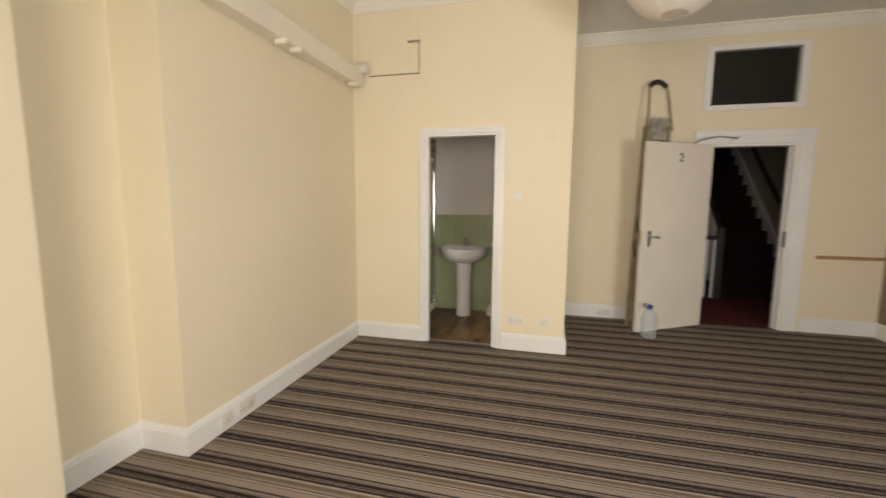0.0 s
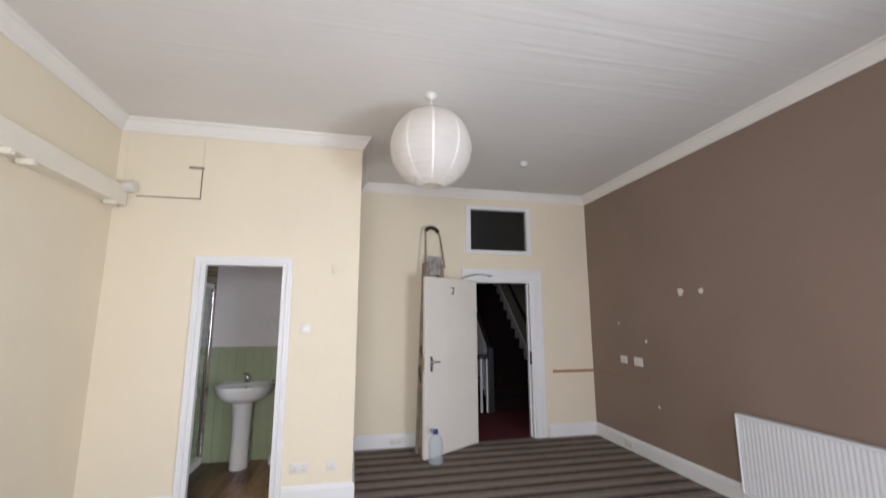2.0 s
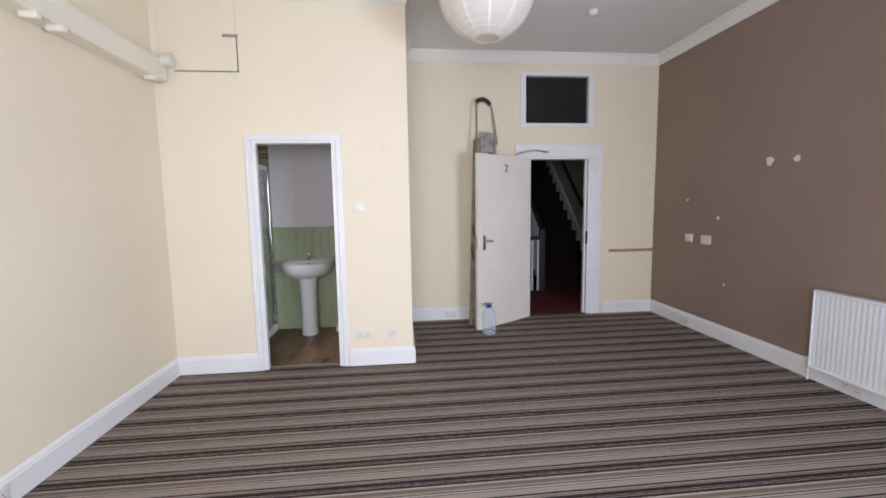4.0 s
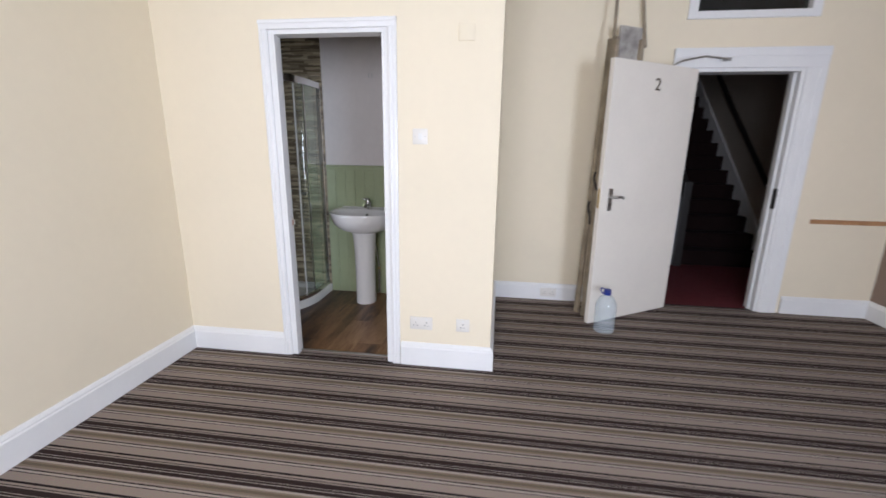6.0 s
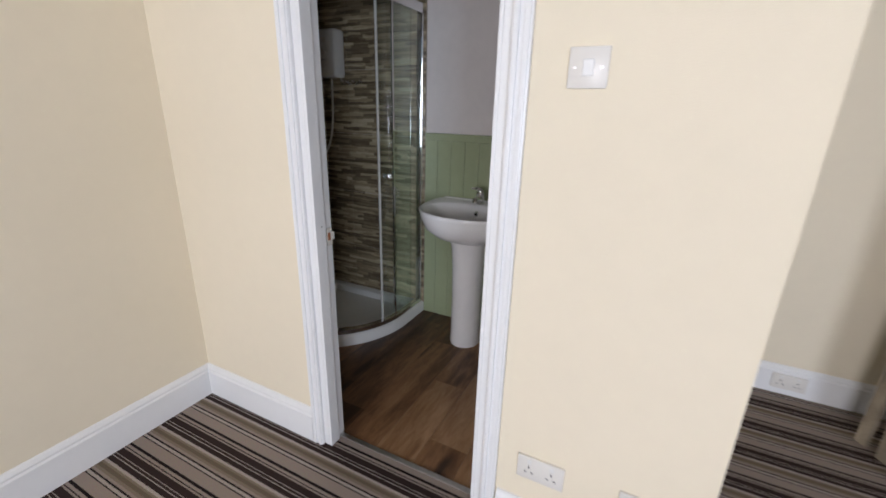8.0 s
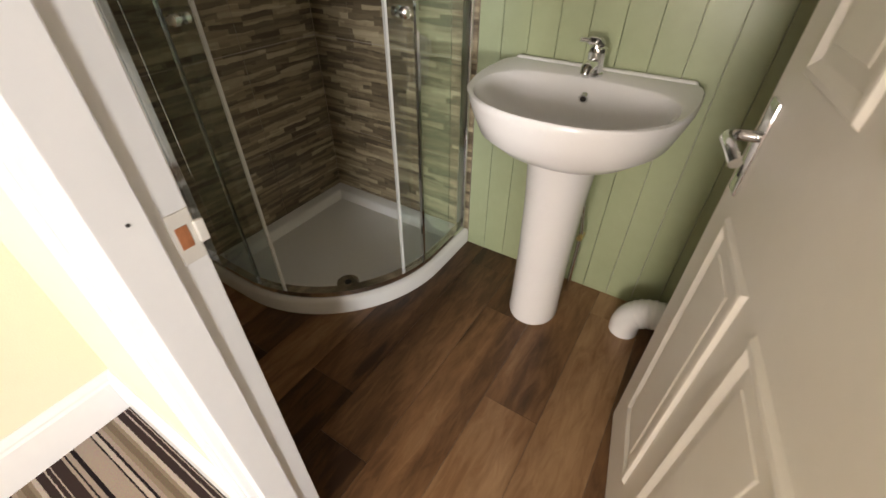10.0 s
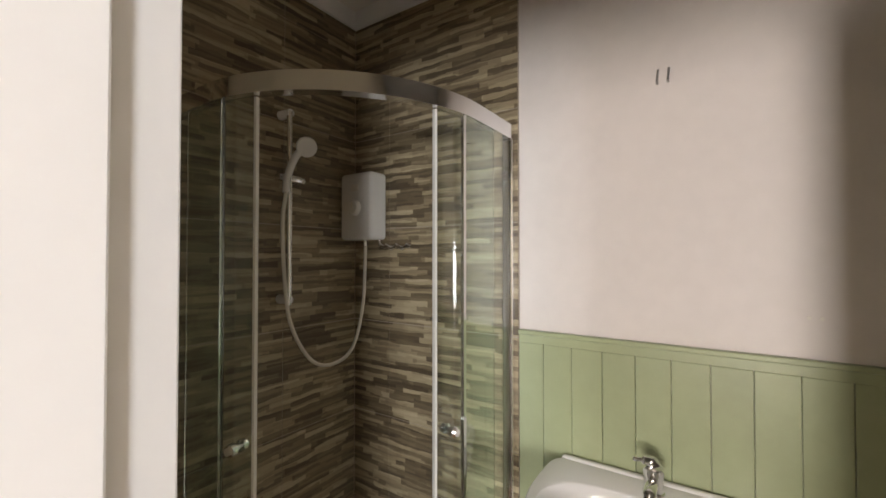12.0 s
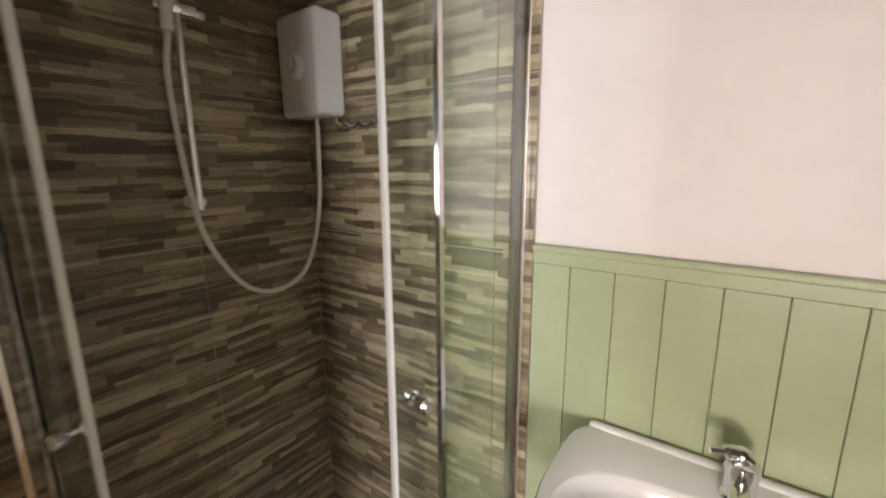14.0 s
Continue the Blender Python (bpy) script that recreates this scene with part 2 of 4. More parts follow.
# dark wood-look vinyl planks
M_PLANK = mat("dark_wood_plank", (0.1, 0.06, 0.04), 0.35, var=0)
nt, b = nodes_of(M_PLANK)
geo = nt.nodes.new("ShaderNodeNewGeometry")
info = nt.nodes.new("ShaderNodeObjectInfo")
mp = nt.nodes.new("ShaderNodeMapping")
mp.inputs["Scale"].default_value = (5.0, 1.0, 1)
nt.links.new(geo.outputs["Position"], mp.inputs["Vector"])
cmb = nt.nodes.new("ShaderNodeCombineXYZ")
nt.links.new(math_node(nt, 'MULTIPLY', info.outputs["Random"], 40.0), cmb.inputs[1])
nt.links.new(cmb.outputs[0], mp.inputs["Location"])


def plank_noise(scale, detail, rough, twist):
    n = nt.nodes.new("ShaderNodeTexNoise")
    n.inputs["Scale"].default_value = scale
    n.inputs["Detail"].default_value = detail
    n.inputs["Roughness"].default_value = rough
    n.inputs["Distortion"].default_value = twist
    nt.links.new(mp.outputs[0], n.inputs["Vector"])
    return n.outputs[0]


broad = plank_noise(1.5, 3, 0.5, 0.5)
grain = plank_noise(9.0, 6, 0.6, 0.8)
# knots: few small dark spots, longer along the grain
kn = nt.nodes.new("ShaderNodeTexVoronoi")
kn.inputs["Scale"].default_value = 1.6
nt.links.new(mp.outputs[0], kn.inputs["Vector"])
knot = math_node(nt, 'MAXIMUM', math_node(nt, 'SUBTRACT', 1.0, math_node(nt, 'MULTIPLY', kn.outputs["Distance"], 5.0)), 0.0)
tint = math_node(nt, 'MULTIPLY', math_node(nt, 'SUBTRACT', info.outputs["Random"], 0.5), 0.40)
val = math_node(nt, 'ADD', math_node(nt, 'ADD', math_node(nt, 'MULTIPLY', broad, 0.62), math_node(nt, 'MULTIPLY', grain, 0.38)), tint)
val = math_node(nt, 'SUBTRACT', val, math_node(nt, 'MULTIPLY', knot, 0.30))
ramp = nt.nodes.new("ShaderNodeValToRGB")
els = ramp.color_ramp.elements
els[0].position, els[0].color = 0.26, (0.040, 0.020, 0.010, 1)
els[1].position, els[1].color = 0.76, (0.40, 0.245, 0.13, 1)
els.new(0.42).color = (0.125, 0.062, 0.028, 1)
els.new(0.56).color = (0.235, 0.122, 0.055, 1)
nt.links.new(val, ramp.inputs[0])
nt.links.new(ramp.outputs[0], b.inputs["Base Color"])
bp = nt.nodes.new("ShaderNodeBump")
bp.inputs["Strength"].default_value = 0.12
bp.inputs["Distance"].default_value = 0.003
nt.links.new(grain, bp.inputs["Height"])
nt.links.new(bp.outputs[0], b.inputs["Normal"])


# ---- mesh helpers ----
def box(bm, x0, x1, y0, y1, z0, z1, bev=0.0, seg=2):
    r = bmesh.ops.create_cube(bm, size=1)
    vs = r["verts"]
    for v in vs:
        v.co = Vector(((x0 + x1) / 2 + v.co.x * (x1 - x0), (y0 + y1) / 2 + v.co.y * (y1 - y0), (z0 + z1) / 2 + v.co.z * (z1 - z0)))
    if bev:
        es = list({e for v in vs for e in v.link_edges})
        bmesh.ops.bevel(bm, geom=es, offset=bev, segments=seg, affect='EDGES', profile=0.5)
    return bm


def rings(bm, loops, close=True, cap0=True, cap1=True):
    """Skin over loops of points with equal counts."""
    vv = [[bm.verts.new(p) for p in lp] for lp in loops]
    n = len(loops[0])
    for a, c in zip(vv, vv[1:]):
        for i in range(n if close else n - 1):
            j = (i + 1) % n
            bm.faces.new((a[i], a[j], c[j], c[i]))
    if cap0:
        bm.faces.new(list(reversed(vv[0])))
    if cap1:
        bm.faces.new(vv[-1])
    return bm


def tube(bm, pts, r, n=10, caps=True):
    pts = [Vector(p) for p in pts]
    loops = []
    up = Vector((0, 0, 1))
    prev = None
    for i, p in enumerate(pts):
        d = (pts[min(i + 1, len(pts) - 1)] - pts[max(i - 1, 0)]).normalized()
        if prev is None:
            s = d.cross(up)
            if s.length < 1e-3:
                s = d.cross(Vector((1, 0, 0)))
            s.normalize()
        else:
            s = (prev - d * prev.dot(d)).normalized()
        prev = s
        q = d.cross(s)
        rr = r[i] if isinstance(r, (list, tuple)) else r
        loops.append([p + (s * math.cos(a) + q * math.sin(a)) * rr for a in (2 * math.pi * k / n for k in range(n))])
    return rings(bm, loops, True, caps, caps)


def lathe(bm, prof, n=24, c=(0, 0)):
    loops = [[(c[0] + r * math.cos(2 * math.pi * k / n), c[1] + r * math.sin(2 * math.pi * k / n), z) for k in range(n)] for r, z in prof]
    return rings(bm, loops, True, True, True)


def spline(pts, n=10):
    """Smooth curve through points."""
    P = [Vector(p) for p in pts]
    P = [2 * P[0] - P[1]] + P + [2 * P[-1] - P[-2]]
    out = []
    for i in range(1, len(P) - 2):
        for k in range(n):
            t = k / n
            a, b2, c, d = P[i - 1], P[i], P[i + 1], P[i + 2]
            out.append(0.5 * ((2 * b2) + (c - a) * t + (2 * a - 5 * b2 + 4 * c - d) * t * t + (3 * b2 - a - 3 * c + d) * t ** 3))
    out.append(P[-2])
    return out


def extrude_profile(bm, prof, path):
    """Profile points (out, up) carried along a plan path of ((x, y), (outward x, y)) stations."""
    loops = []
    for (x, y), (ox, oy) in path:
        loops.append([(x + ox * o, y + oy * o, z) for o, z in prof])
    return rings(bm, loops, True)


def mesh_of(name, bm, m, smooth=False):
    bmesh.ops.recalc_face_normals(bm, faces=bm.faces)
    me = bpy.data.meshes.new(name)
    bm.to_mesh(me)
    bm.free()
    me.materials.append(m)
    if smooth:
        me.polygons.foreach_set("use_smooth", [True] * len(me.polygons))
        me.set_sharp_from_angle(angle=radians(40))
    return me


def part(name, bm, m, parent, label="", smooth=False):
    ob = new(name, mesh_of(name, bm, m, smooth))
    ob.parent = parent
    if label:
        ob["label"] = label
    return ob


def solo(name, bm, m, label, category, kind="", group="", smooth=False, m_world=None):
    ob = new(name, mesh_of(name, bm, m, smooth))
    if m_world is not None:
        ob.matrix_world = m_world
    return tagged(ob, label, category, group, kind)


def thing(name, m_world, label, category, group="", kind=""):
    ob = new(name)
    ob.empty_display_size = 0.1
    ob.matrix_world = m_world
    return tagged(ob, label, category, group, kind)


B = bmesh.new


def wall(name, u0, u1, v0, v1, z0, z1, along, holes, m, label):
    """A wall along 'x' (u=x, v=y) or 'y' (u=y, v=x) with holes (u0, u1, z0, z1)."""
    us = sorted({u0, u1, *[h[0] for h in holes], *[h[1] for h in holes]})
    zs = sorted({z0, z1, *[h[2] for h in holes], *[h[3] for h in holes]})
    bm = B()
    for a, c in zip(us, us[1:]):
        for d, e in zip(zs, zs[1:]):
            mu, mz = (a + c) / 2, (d + e) / 2
            if any(h[0] < mu < h[1] and h[2] < mz < h[3] for h in holes):
                continue
            if along == 'x':
                box(bm, a, c, v0, v1, d, e)
            else:
                box(bm, v0, v1, a, c, d, e)
    bmesh.ops.remove_doubles(bm, verts=bm.verts, dist=1e-5)
    seen = {}
    for f in list(bm.faces):
        key = tuple(sorted(tuple(round(q, 4) for q in v.co) for v in f.verts))
        seen.setdefault(key, []).append(f)
    bmesh.ops.delete(bm, geom=[f for k in seen.values() if len(k) > 1 for f in k], context='FACES_ONLY')
    return solo(name, bm, m, label, "wall", "structure")


# ---- structure ----
CEIL = 3.30
FAR, RIGHT, BACK = 1.40, 5.325, -4.9
wall("wall_bathroom_front", -0.32, 2.083, 0.0, 0.086, 0, CEIL, 'x', [(0.738, 1.444, 0, 2.04)], M_WALL, "cream papered partition wall with a bathroom doorway")
wall("wall_partition_side", 0.086, FAR, 1.983, 2.083, 0, CEIL, 'y', [], M_WALL, "cream papered side of the bathroom partition")
wall("wall_far", -0.47, 5.45, FAR, 1.53, 0, CEIL, 'x', [(3.60, 4.44, 0, 2.05), (3.53, 4.44, 2.43, 3.06)], M_WALL, "cream papered wall with a doorway and fanlight")
wall("wall_chimney_breast", -2.13, 0.0, -0.32, 0.0, 0, CEIL, 'y', [], M_WALL, "cream papered chimney breast beside the bathroom")
wall("wall_left_pier", BACK, -2.72, -0.32, 0.0, 0, CEIL, 'y', [], M_WALL, "cream papered wall pier beside a shallow alcove")
wall("wall_left_outer", -5.05, FAR, -0.47, -0.32, 0, CEIL, 'y', [], M_WALL, "cream papered back of a shallow alcove")
wall("wall_right", -5.05, FAR, RIGHT, 5.45, 0, CEIL, 'y', [], M_BROWN, "matt brown painted feature wall, scuffed and patched")
wall("wall_window", -0.32, RIGHT, -5.05, BACK, 0, CEIL, 'x', [(1.0, 2.4, 0.65, 2.85), (3.35, 4.95, 0.65, 2.85)], M_WALL, "cream papered wall with two sash windows")
solo("floor", box(B(), -0.47, 5.45, -5.05, 0.06, -0.12, 0.0), M_CARPET, "striped brown, tan and black woven carpet", "carpet", "structure")
solo("floor_alcove", box(B(), 2.03, 5.45, 0.06, 1.46, -0.12, 0.0), M_CARPET, "striped brown carpet in front of the door", "carpet", "structure")
solo("ceiling", box(B(), -0.47, 5.45, -5.05, 1.53, CEIL, CEIL + 0.15), M_CEIL, "off-white painted plaster ceiling", "ceiling", "structure")

# cornice along each stretch of wall
cp = [(0, 3.185), (0.010, 3.185), (0.013, 3.203), (0.024, 3.214), (0.040, 3.238), (0.060, 3.272), (0.076, 3.280), (0.080, 3.2995), (0, 3.2995)]
g = 0.002


def cornice(name, path):
    return solo(name, extrude_profile(B(), cp, path), M_CORN, "moulded off-white plaster cornice under the ceiling", "cornice", "structure", smooth=False)


cornice("trim_cornice_1", [((g, -2.13 - g), (1, -1)), ((g, -g), (1, -1)), ((2.083 + g, -g), (1, -1)), ((2.083 + g, FAR - g), (1, -1)), ((RIGHT - g, FAR - g), (-1, -1)), ((RIGHT - g, BACK + g), (-1, 1))])
cornice("trim_cornice_2", [((-0.32 + g, -2.72 + g), (1, 1)), ((-0.32 + g, -2.13 - g), (1, -1)), ((g, -2.13 - g), (1, -1))])
cornice("trim_cornice_3", [((g, BACK + g), (1, 1)), ((g, -2.72 + g), (1, 1)), ((-0.32 + g, -2.72 + g), (1, 1))])

# skirting boards
sp = [(0, 0.0005), (0.022, 0.0005), (0.022, 0.125), (0.017, 0.133), (0.017, 0.14), (0.010, 0.152), (0.004, 0.158), (0, 0.158)]


def skirt(name, path, tall=1.0):
    return solo(name, extrude_profile(B(), [(o, z * tall) for o, z in sp], path), M_WHITE, "white gloss moulded skirting board", "skirting board", "structure")


skirt("baseboard_1", [((-0.32, -2.72), (1, 1)), ((-0.32, -2.13), (1, -1)), ((0, -2.13), (1, -1)), ((0, 0), (1, -1)), ((0.688, 0), (0, -1))])
skirt("baseboard_2", [((1.502, 0), (0, -1)), ((2.083, 0), (1, -1)), ((2.083, FAR), (1, -1)), ((3.42, FAR), (0, -1))])
skirt("baseboard_3", [((4.62, FAR), (0, -1)), ((RIGHT, FAR), (-1, -1)), ((RIGHT, BACK), (-1, 1)), ((0, BACK), (1, 1)), ((0, -2.72), (1, 1)), ((-0.32, -2.72), (1, 1))])


# door linings and architraves
def arch(name, x0, x1, top, w, y, out, label, t=0.018):
    """A moulded frame round an opening, on the wall face y, standing out towards -y or +y."""
    th = thing(name, pose(0, 0, 0), label, "door frame", kind="structure")
    for nm, (a, c) in (("architrave", (x0 - w, x0)), ("architrave", (x1, x1 + w))):
        bm = B()
        box(bm, a, c, min(y, y + out * t), max(y, y + out * t), 0, top, 0.004)
        box(bm, a + w * 0.12, a + w * 0.42 if a < x0 else a + w * 0.4, min(y, y + out * (t + 0.007)), max(y, y + out * (t + 0.007)), 0, top, 0.003)
        box(bm, a + w * 0.6, a + w * 0.9, min(y, y + out * (t + 0.005)), max(y, y + out * (t + 0.005)), 0, top, 0.003)
        part(nm, bm, M_WHITE, th)
    bm = B()
    box(bm, x0 - w, x1 + w, min(y, y + out * t), max(y, y + out * t), top, top + w, 0.004)
    box(bm, x0 - w, x1 + w, min(y, y + out * (t + 0.006)), max(y, y + out * (t + 0.006)), top + w * 0.55, top + w * 0.92, 0.003)
    part("architrave", bm, M_WHITE, th)
    return th


df = arch("door_frame_1", 0.738, 1.444, 2.04, 0.052, 0.0, -1, "white gloss bathroom door frame with a latch keep")
bm = B()
box(bm, 0.738, 0.762, -0.004, 0.090, 0, 2.04, 0.002)
box(bm, 0.762, 0.775, -0.004, 0.046, 0, 2.016, 0.002)
part("lining", bm, M_WHITE, df)
bm = B()
box(bm, 1.42, 1.444, -0.004, 0.090, 0, 2.04, 0.002)
box(bm, 1.408, 1.42, -0.004, 0.046, 0, 2.016, 0.002)
part("lining", bm, M_WHITE, df)
bm = B()
box(bm, 0.762, 1.42, -0.004, 0.090, 2.016, 2.04, 0.002)
part("lining", bm, M_WHITE, df)
bm = B()
box(bm, 0.761, 0.7645, 0.060, 0.088, 0.872, 0.940, 0.001)
box(bm, 0.762, 0.768, 0.086, 0.098, 0.892, 0.922, 0.002)
keep = part("keep_plate", bm, M_TRUNK, df, "paint-splashed latch keep plate")
part("mortice", box(B(), 0.764, 0.7655, 0.065, 0.079, 0.893, 0.922), M_KEEPW, keep, "bare chiselled wood in the keep")
for z in (0.2, 1.0, 1.8):
    part("hinge_leaf", box(B(), 1.4185, 1.4202, 0.052, 0.080, z - 0.05, z + 0.05), M_STEEL, df, "steel hinge leaf")
part("nail_hole", tube(B(), [(0.7745, 0.026, 0.956), (0.7756, 0.026, 0.956)], 0.0022, 8), M_DARK, df)
df = arch("door_frame_2", 3.60, 4.44, 2.05, 0.15, FAR, -1, "wide white gloss moulded door frame", 0.022)
for a, c in ((3.60, 3.628), (4.412, 4.44)):
    part("lining", box(B(), a, c, FAR - 0.006, 1.54, 0, 2.05, 0.002), M_WHITE, df)
part("lining", box(B(), 3.628, 4.412, FAR - 0.006, 1.54, 2.022, 2.05, 0.002), M_WHITE, df)
part("stop", box(B(), 4.395, 4.412, FAR + 0.05, FAR + 0.085, 0, 2.02, 0.002), M_WHITE, df)
part("strike_plate", box(B(), 4.402, 4.4115, FAR - 0.016, FAR + 0.028, 0.93, 1.10, 0.003), M_BLACK, df, "dark steel strike plate")

# fanlight
fl = thing("window_1", pose(3.985, FAR, 2.43), "fanlight of dark glass in a white wooden frame", "window", kind="structure")
bm = B()
for q in ((-0.475, -0.405, -0.02, 0.655), (0.405, 0.475, -0.02, 0.655)):
    box(bm, q[0], q[1], -0.02, 0.10, q[2], q[3], 0.004)
box(bm, -0.405, 0.405, -0.02, 0.10, -0.02, 0.035, 0.004)
box(bm, -0.405, 0.405, -0.02, 0.10, 0.605, 0.655, 0.004)
part("window_frame", bm, M_WHITE, fl)
part("pane", box(B(), -0.405, 0.405, 0.04, 0.046, 0.035, 0.605), M_OBSC, fl)

# sash windows behind the walk
def sash_window(name, x0, x1):
    sw = thing(name, pose((x0 + x1) / 2, -4.97, 0.65), "tall white wooden sash window", "window", kind="structure")
    w = (x1 - x0) / 2
    bm = B()
    for x in (-w, w - 0.07):
        box(bm, x, x + 0.07, -0.05, 0.04, 0, 2.2, 0.004)
    for z in (0, 1.08, 2.13):
        box(bm, -w + 0.07, w - 0.07, -0.04, 0.03, z, z + 0.07, 0.004)
    part("window_frame", bm, M_WHITE, sw)
    for z0, z1 in ((0.07, 1.08), (1.15, 2.13)):
        p = part("pane", box(B(), -w + 0.07, w - 0.07, -0.004, 0.0, z0, z1), M_PANE, sw)
        p.visible_shadow = False
    part("window_sill", box(B(), -w - 0.06, w + 0.06, 0.071, 0.16, -0.04, -0.001, 0.006), M_WHITE, sw)


sash_window("window_2", 1.0, 2.4)
sash_window("window_3", 3.35, 4.95)
solo("ground", box(B(), -400, 400, -400, 400, -3.3, -3.2), M_ASPH, "grey asphalt ground outside", "ground", "structure")

# hall behind the bedroom door
solo("floor_hall", box(B(), 1.9, 5.45, 1.46, 7.0, -0.12, 0.0), M_RED, "dark red hall carpet", "carpet", "structure")
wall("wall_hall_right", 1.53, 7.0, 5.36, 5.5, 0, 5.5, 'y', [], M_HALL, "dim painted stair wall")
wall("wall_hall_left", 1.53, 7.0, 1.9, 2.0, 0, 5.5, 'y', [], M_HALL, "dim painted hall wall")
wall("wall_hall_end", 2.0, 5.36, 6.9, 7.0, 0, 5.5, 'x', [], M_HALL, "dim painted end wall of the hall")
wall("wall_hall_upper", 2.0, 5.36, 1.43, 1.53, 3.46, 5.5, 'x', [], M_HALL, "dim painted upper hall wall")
solo("ceiling_hall", box(B(), 1.9, 5.5, 1.43, 7.0, 5.5, 5.6), M_CEIL, "dim hall ceiling", "ceiling", "structure")
st = thing("staircase", pose(4.85, 2.95, 0), "red carpeted staircase with white string and balusters", "staircase")
RISE, GO = 0.19, 0.212
# steps wear the carpet colour with the hall's shade put in
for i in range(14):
    part("step", box(B(), -0.45, 0.47, i * GO, (i + 1) * GO + 0.02, i * RISE if i else 0.001, (i + 1) * RISE, 0.008), M_STAIR_SHADED, st)
bm = B()
s = RISE / GO
rings(bm, [[(x, 0.0, 0.0), (x, -0.12, 0.0), (x, -0.12, 0.20), (x, 14 * GO, 14 * GO * s + 0.31), (x, 14 * GO, 14 * GO * s - 0.05)] for x in (0.472, 0.508)])
part("string", bm, M_WHITE, st)
part("handrail", tube(B(), [(0.44, -0.15, 0.95), (0.44, 0.1, 1.02), (0.44, 14 * GO, 14 * GO * s + 0.95)], 0.03), M_BLACK, st, "dark wall handrail", True)
part("newel", box(B(), -0.56, -0.47, -0.09, 0.0, 0, 1.05, 0.008), M_BLACK, st, "dark newel post")
for i in range(12):
    for k in (0.03, 0.13):
        y = i * GO + k
        part("baluster", box(B(), -0.53, -0.50, y, y + 0.03, y * s, y * s + 0.98), M_WHITE, st)
part("handrail", tube(B(), [(-0.515, -0.05, 0.98), (-0.515, 12 * GO, 12 * GO * s + 1.0)], 0.032), M_BLACK, st, "dark sloping handrail", True)
lb = thing("landing_balustrade", pose(4.35, 2.95, 0), "white landing balusters under a dark handrail", "balustrade")
for i in range(14):
    part("baluster", box(B(), -0.085 - i * 0.105, -0.048 - i * 0.105, -0.018, 0.018, 0, 0.86), M_WHITE, lb)
part("handrail", box(B(), -1.56, 0.0, -0.035, 0.035, 0.86, 0.92, 0.012), M_BLACK, lb, "dark polished handrail")

# ---- bedroom things ----
def lever_handle(parent, x, z, way, m=None, h=0.17, out=1):
    """Backplate and lever on the face y=0 of a door leaf; the lever points along way."""
    m = m or M_STEEL
    y0, y1 = (0, 0.007) if out > 0 else (-0.007, 0)
    hd = part("handle", box(B(), x - 0.021, x + 0.021, y0, y1, z - h / 2, z + h / 2, 0.003), m, parent, "metal lever handle on a backplate", True)
    s = out
    pts = spline([(x, 0.0, z + 0.02), (x, 0.035 * s, z + 0.02), (x + 0.02 * way, 0.052 * s, z + 0.02), (x + 0.06 * way, 0.053 * s, z + 0.022), (x + 0.10 * way, 0.046 * s, z + 0.012)], 6)
    part("lever", tube(B(), pts, 0.0095, 10), m, hd, "", True)
    part("keyhole", box(B(), x - 0.004, x + 0.004, y1 - 0.001 if s > 0 else y0 - 0.001, y1 + 0.001 if s > 0 else y0 + 0.001, z - 0.05, z - 0.03), M_DARK, hd)
    return hd


# bedroom door, swung wide open
LEAF = 0.92
door = thing("door_1", pose(3.637, 1.345, 0, 0, 0, 213.0), "open cream-white flush door numbered 2", "door", kind="structure")
part("leaf", box(B(), 0.0, LEAF, -0.042, 0.0, 0.008, 2.036, 0.003), M_DOOR, door)
lever_handle(door, LEAF - 0.095, 1.025, -1)
part("latch_plate", box(B(), LEAF - 0.0005, LEAF + 0.002, -0.031, -0.013, 0.96, 1.11, 0.0008), M_BRASS, door, "brass latch plate in the door's edge")
for z in (0.25, 1.75):
    part("hinge", tube(B(), [(-0.004, -0.046, z - 0.05), (-0.004, -0.046, z + 0.05)], 0.007), M_STEEL, door, "", True)
cu = bpy.data.curves.new("digit", 'FONT')
cu.body, cu.size, cu.extrude, cu.align_x, cu.align_y = "2", 0.125, 0.003, 'CENTER', 'CENTER'
tmp = new("digit_curve", cu)
me = bpy.data.meshes.new_from_object(tmp.evaluated_get(bpy.context.evaluated_depsgraph_get()))
bpy.data.objects.remove(tmp)
me.materials.clear()
me.materials.append(M_DIGIT)
dg = new("digit", me)
dg.parent = door
dg["label"] = "dull dark numeral 2"
dg.matrix_basis = Matrix.Translation((0.455, 0.0035, 1.882)) @ Matrix(((-1, 0, 0, 0), (0, 0, 1, 0), (0, 1, 0, 0), (0, 0, 0, 1)))
cl = thing("door_closer", pose(3.60, FAR - 0.026, 2.09), "folded steel door closer arm on the door frame", "door closer")
part("bracket", box(B(), 0.20, 0.27, -0.02, 0.0, 0.005, 0.03, 0.003), M_STEEL, cl)
part("arm", tube(B(), [(0.245, -0.022, 0.018), (0.06, -0.06, 0.035)], 0.007), M_STEEL, cl, "", True)
part("arm", tube(B(), [(0.06, -0.06, 0.035), (-0.16, -0.17, -0.02), (-0.22, -0.175, -0.055)], 0.007), M_STEEL, cl, "", True)

# stepladder folded behind the door
ld = thing("stepladder", pose(2.985, 1.160, 0, 0, 0, 29), "tall folded paint-splashed stepladder leaning behind the door", "ladder")


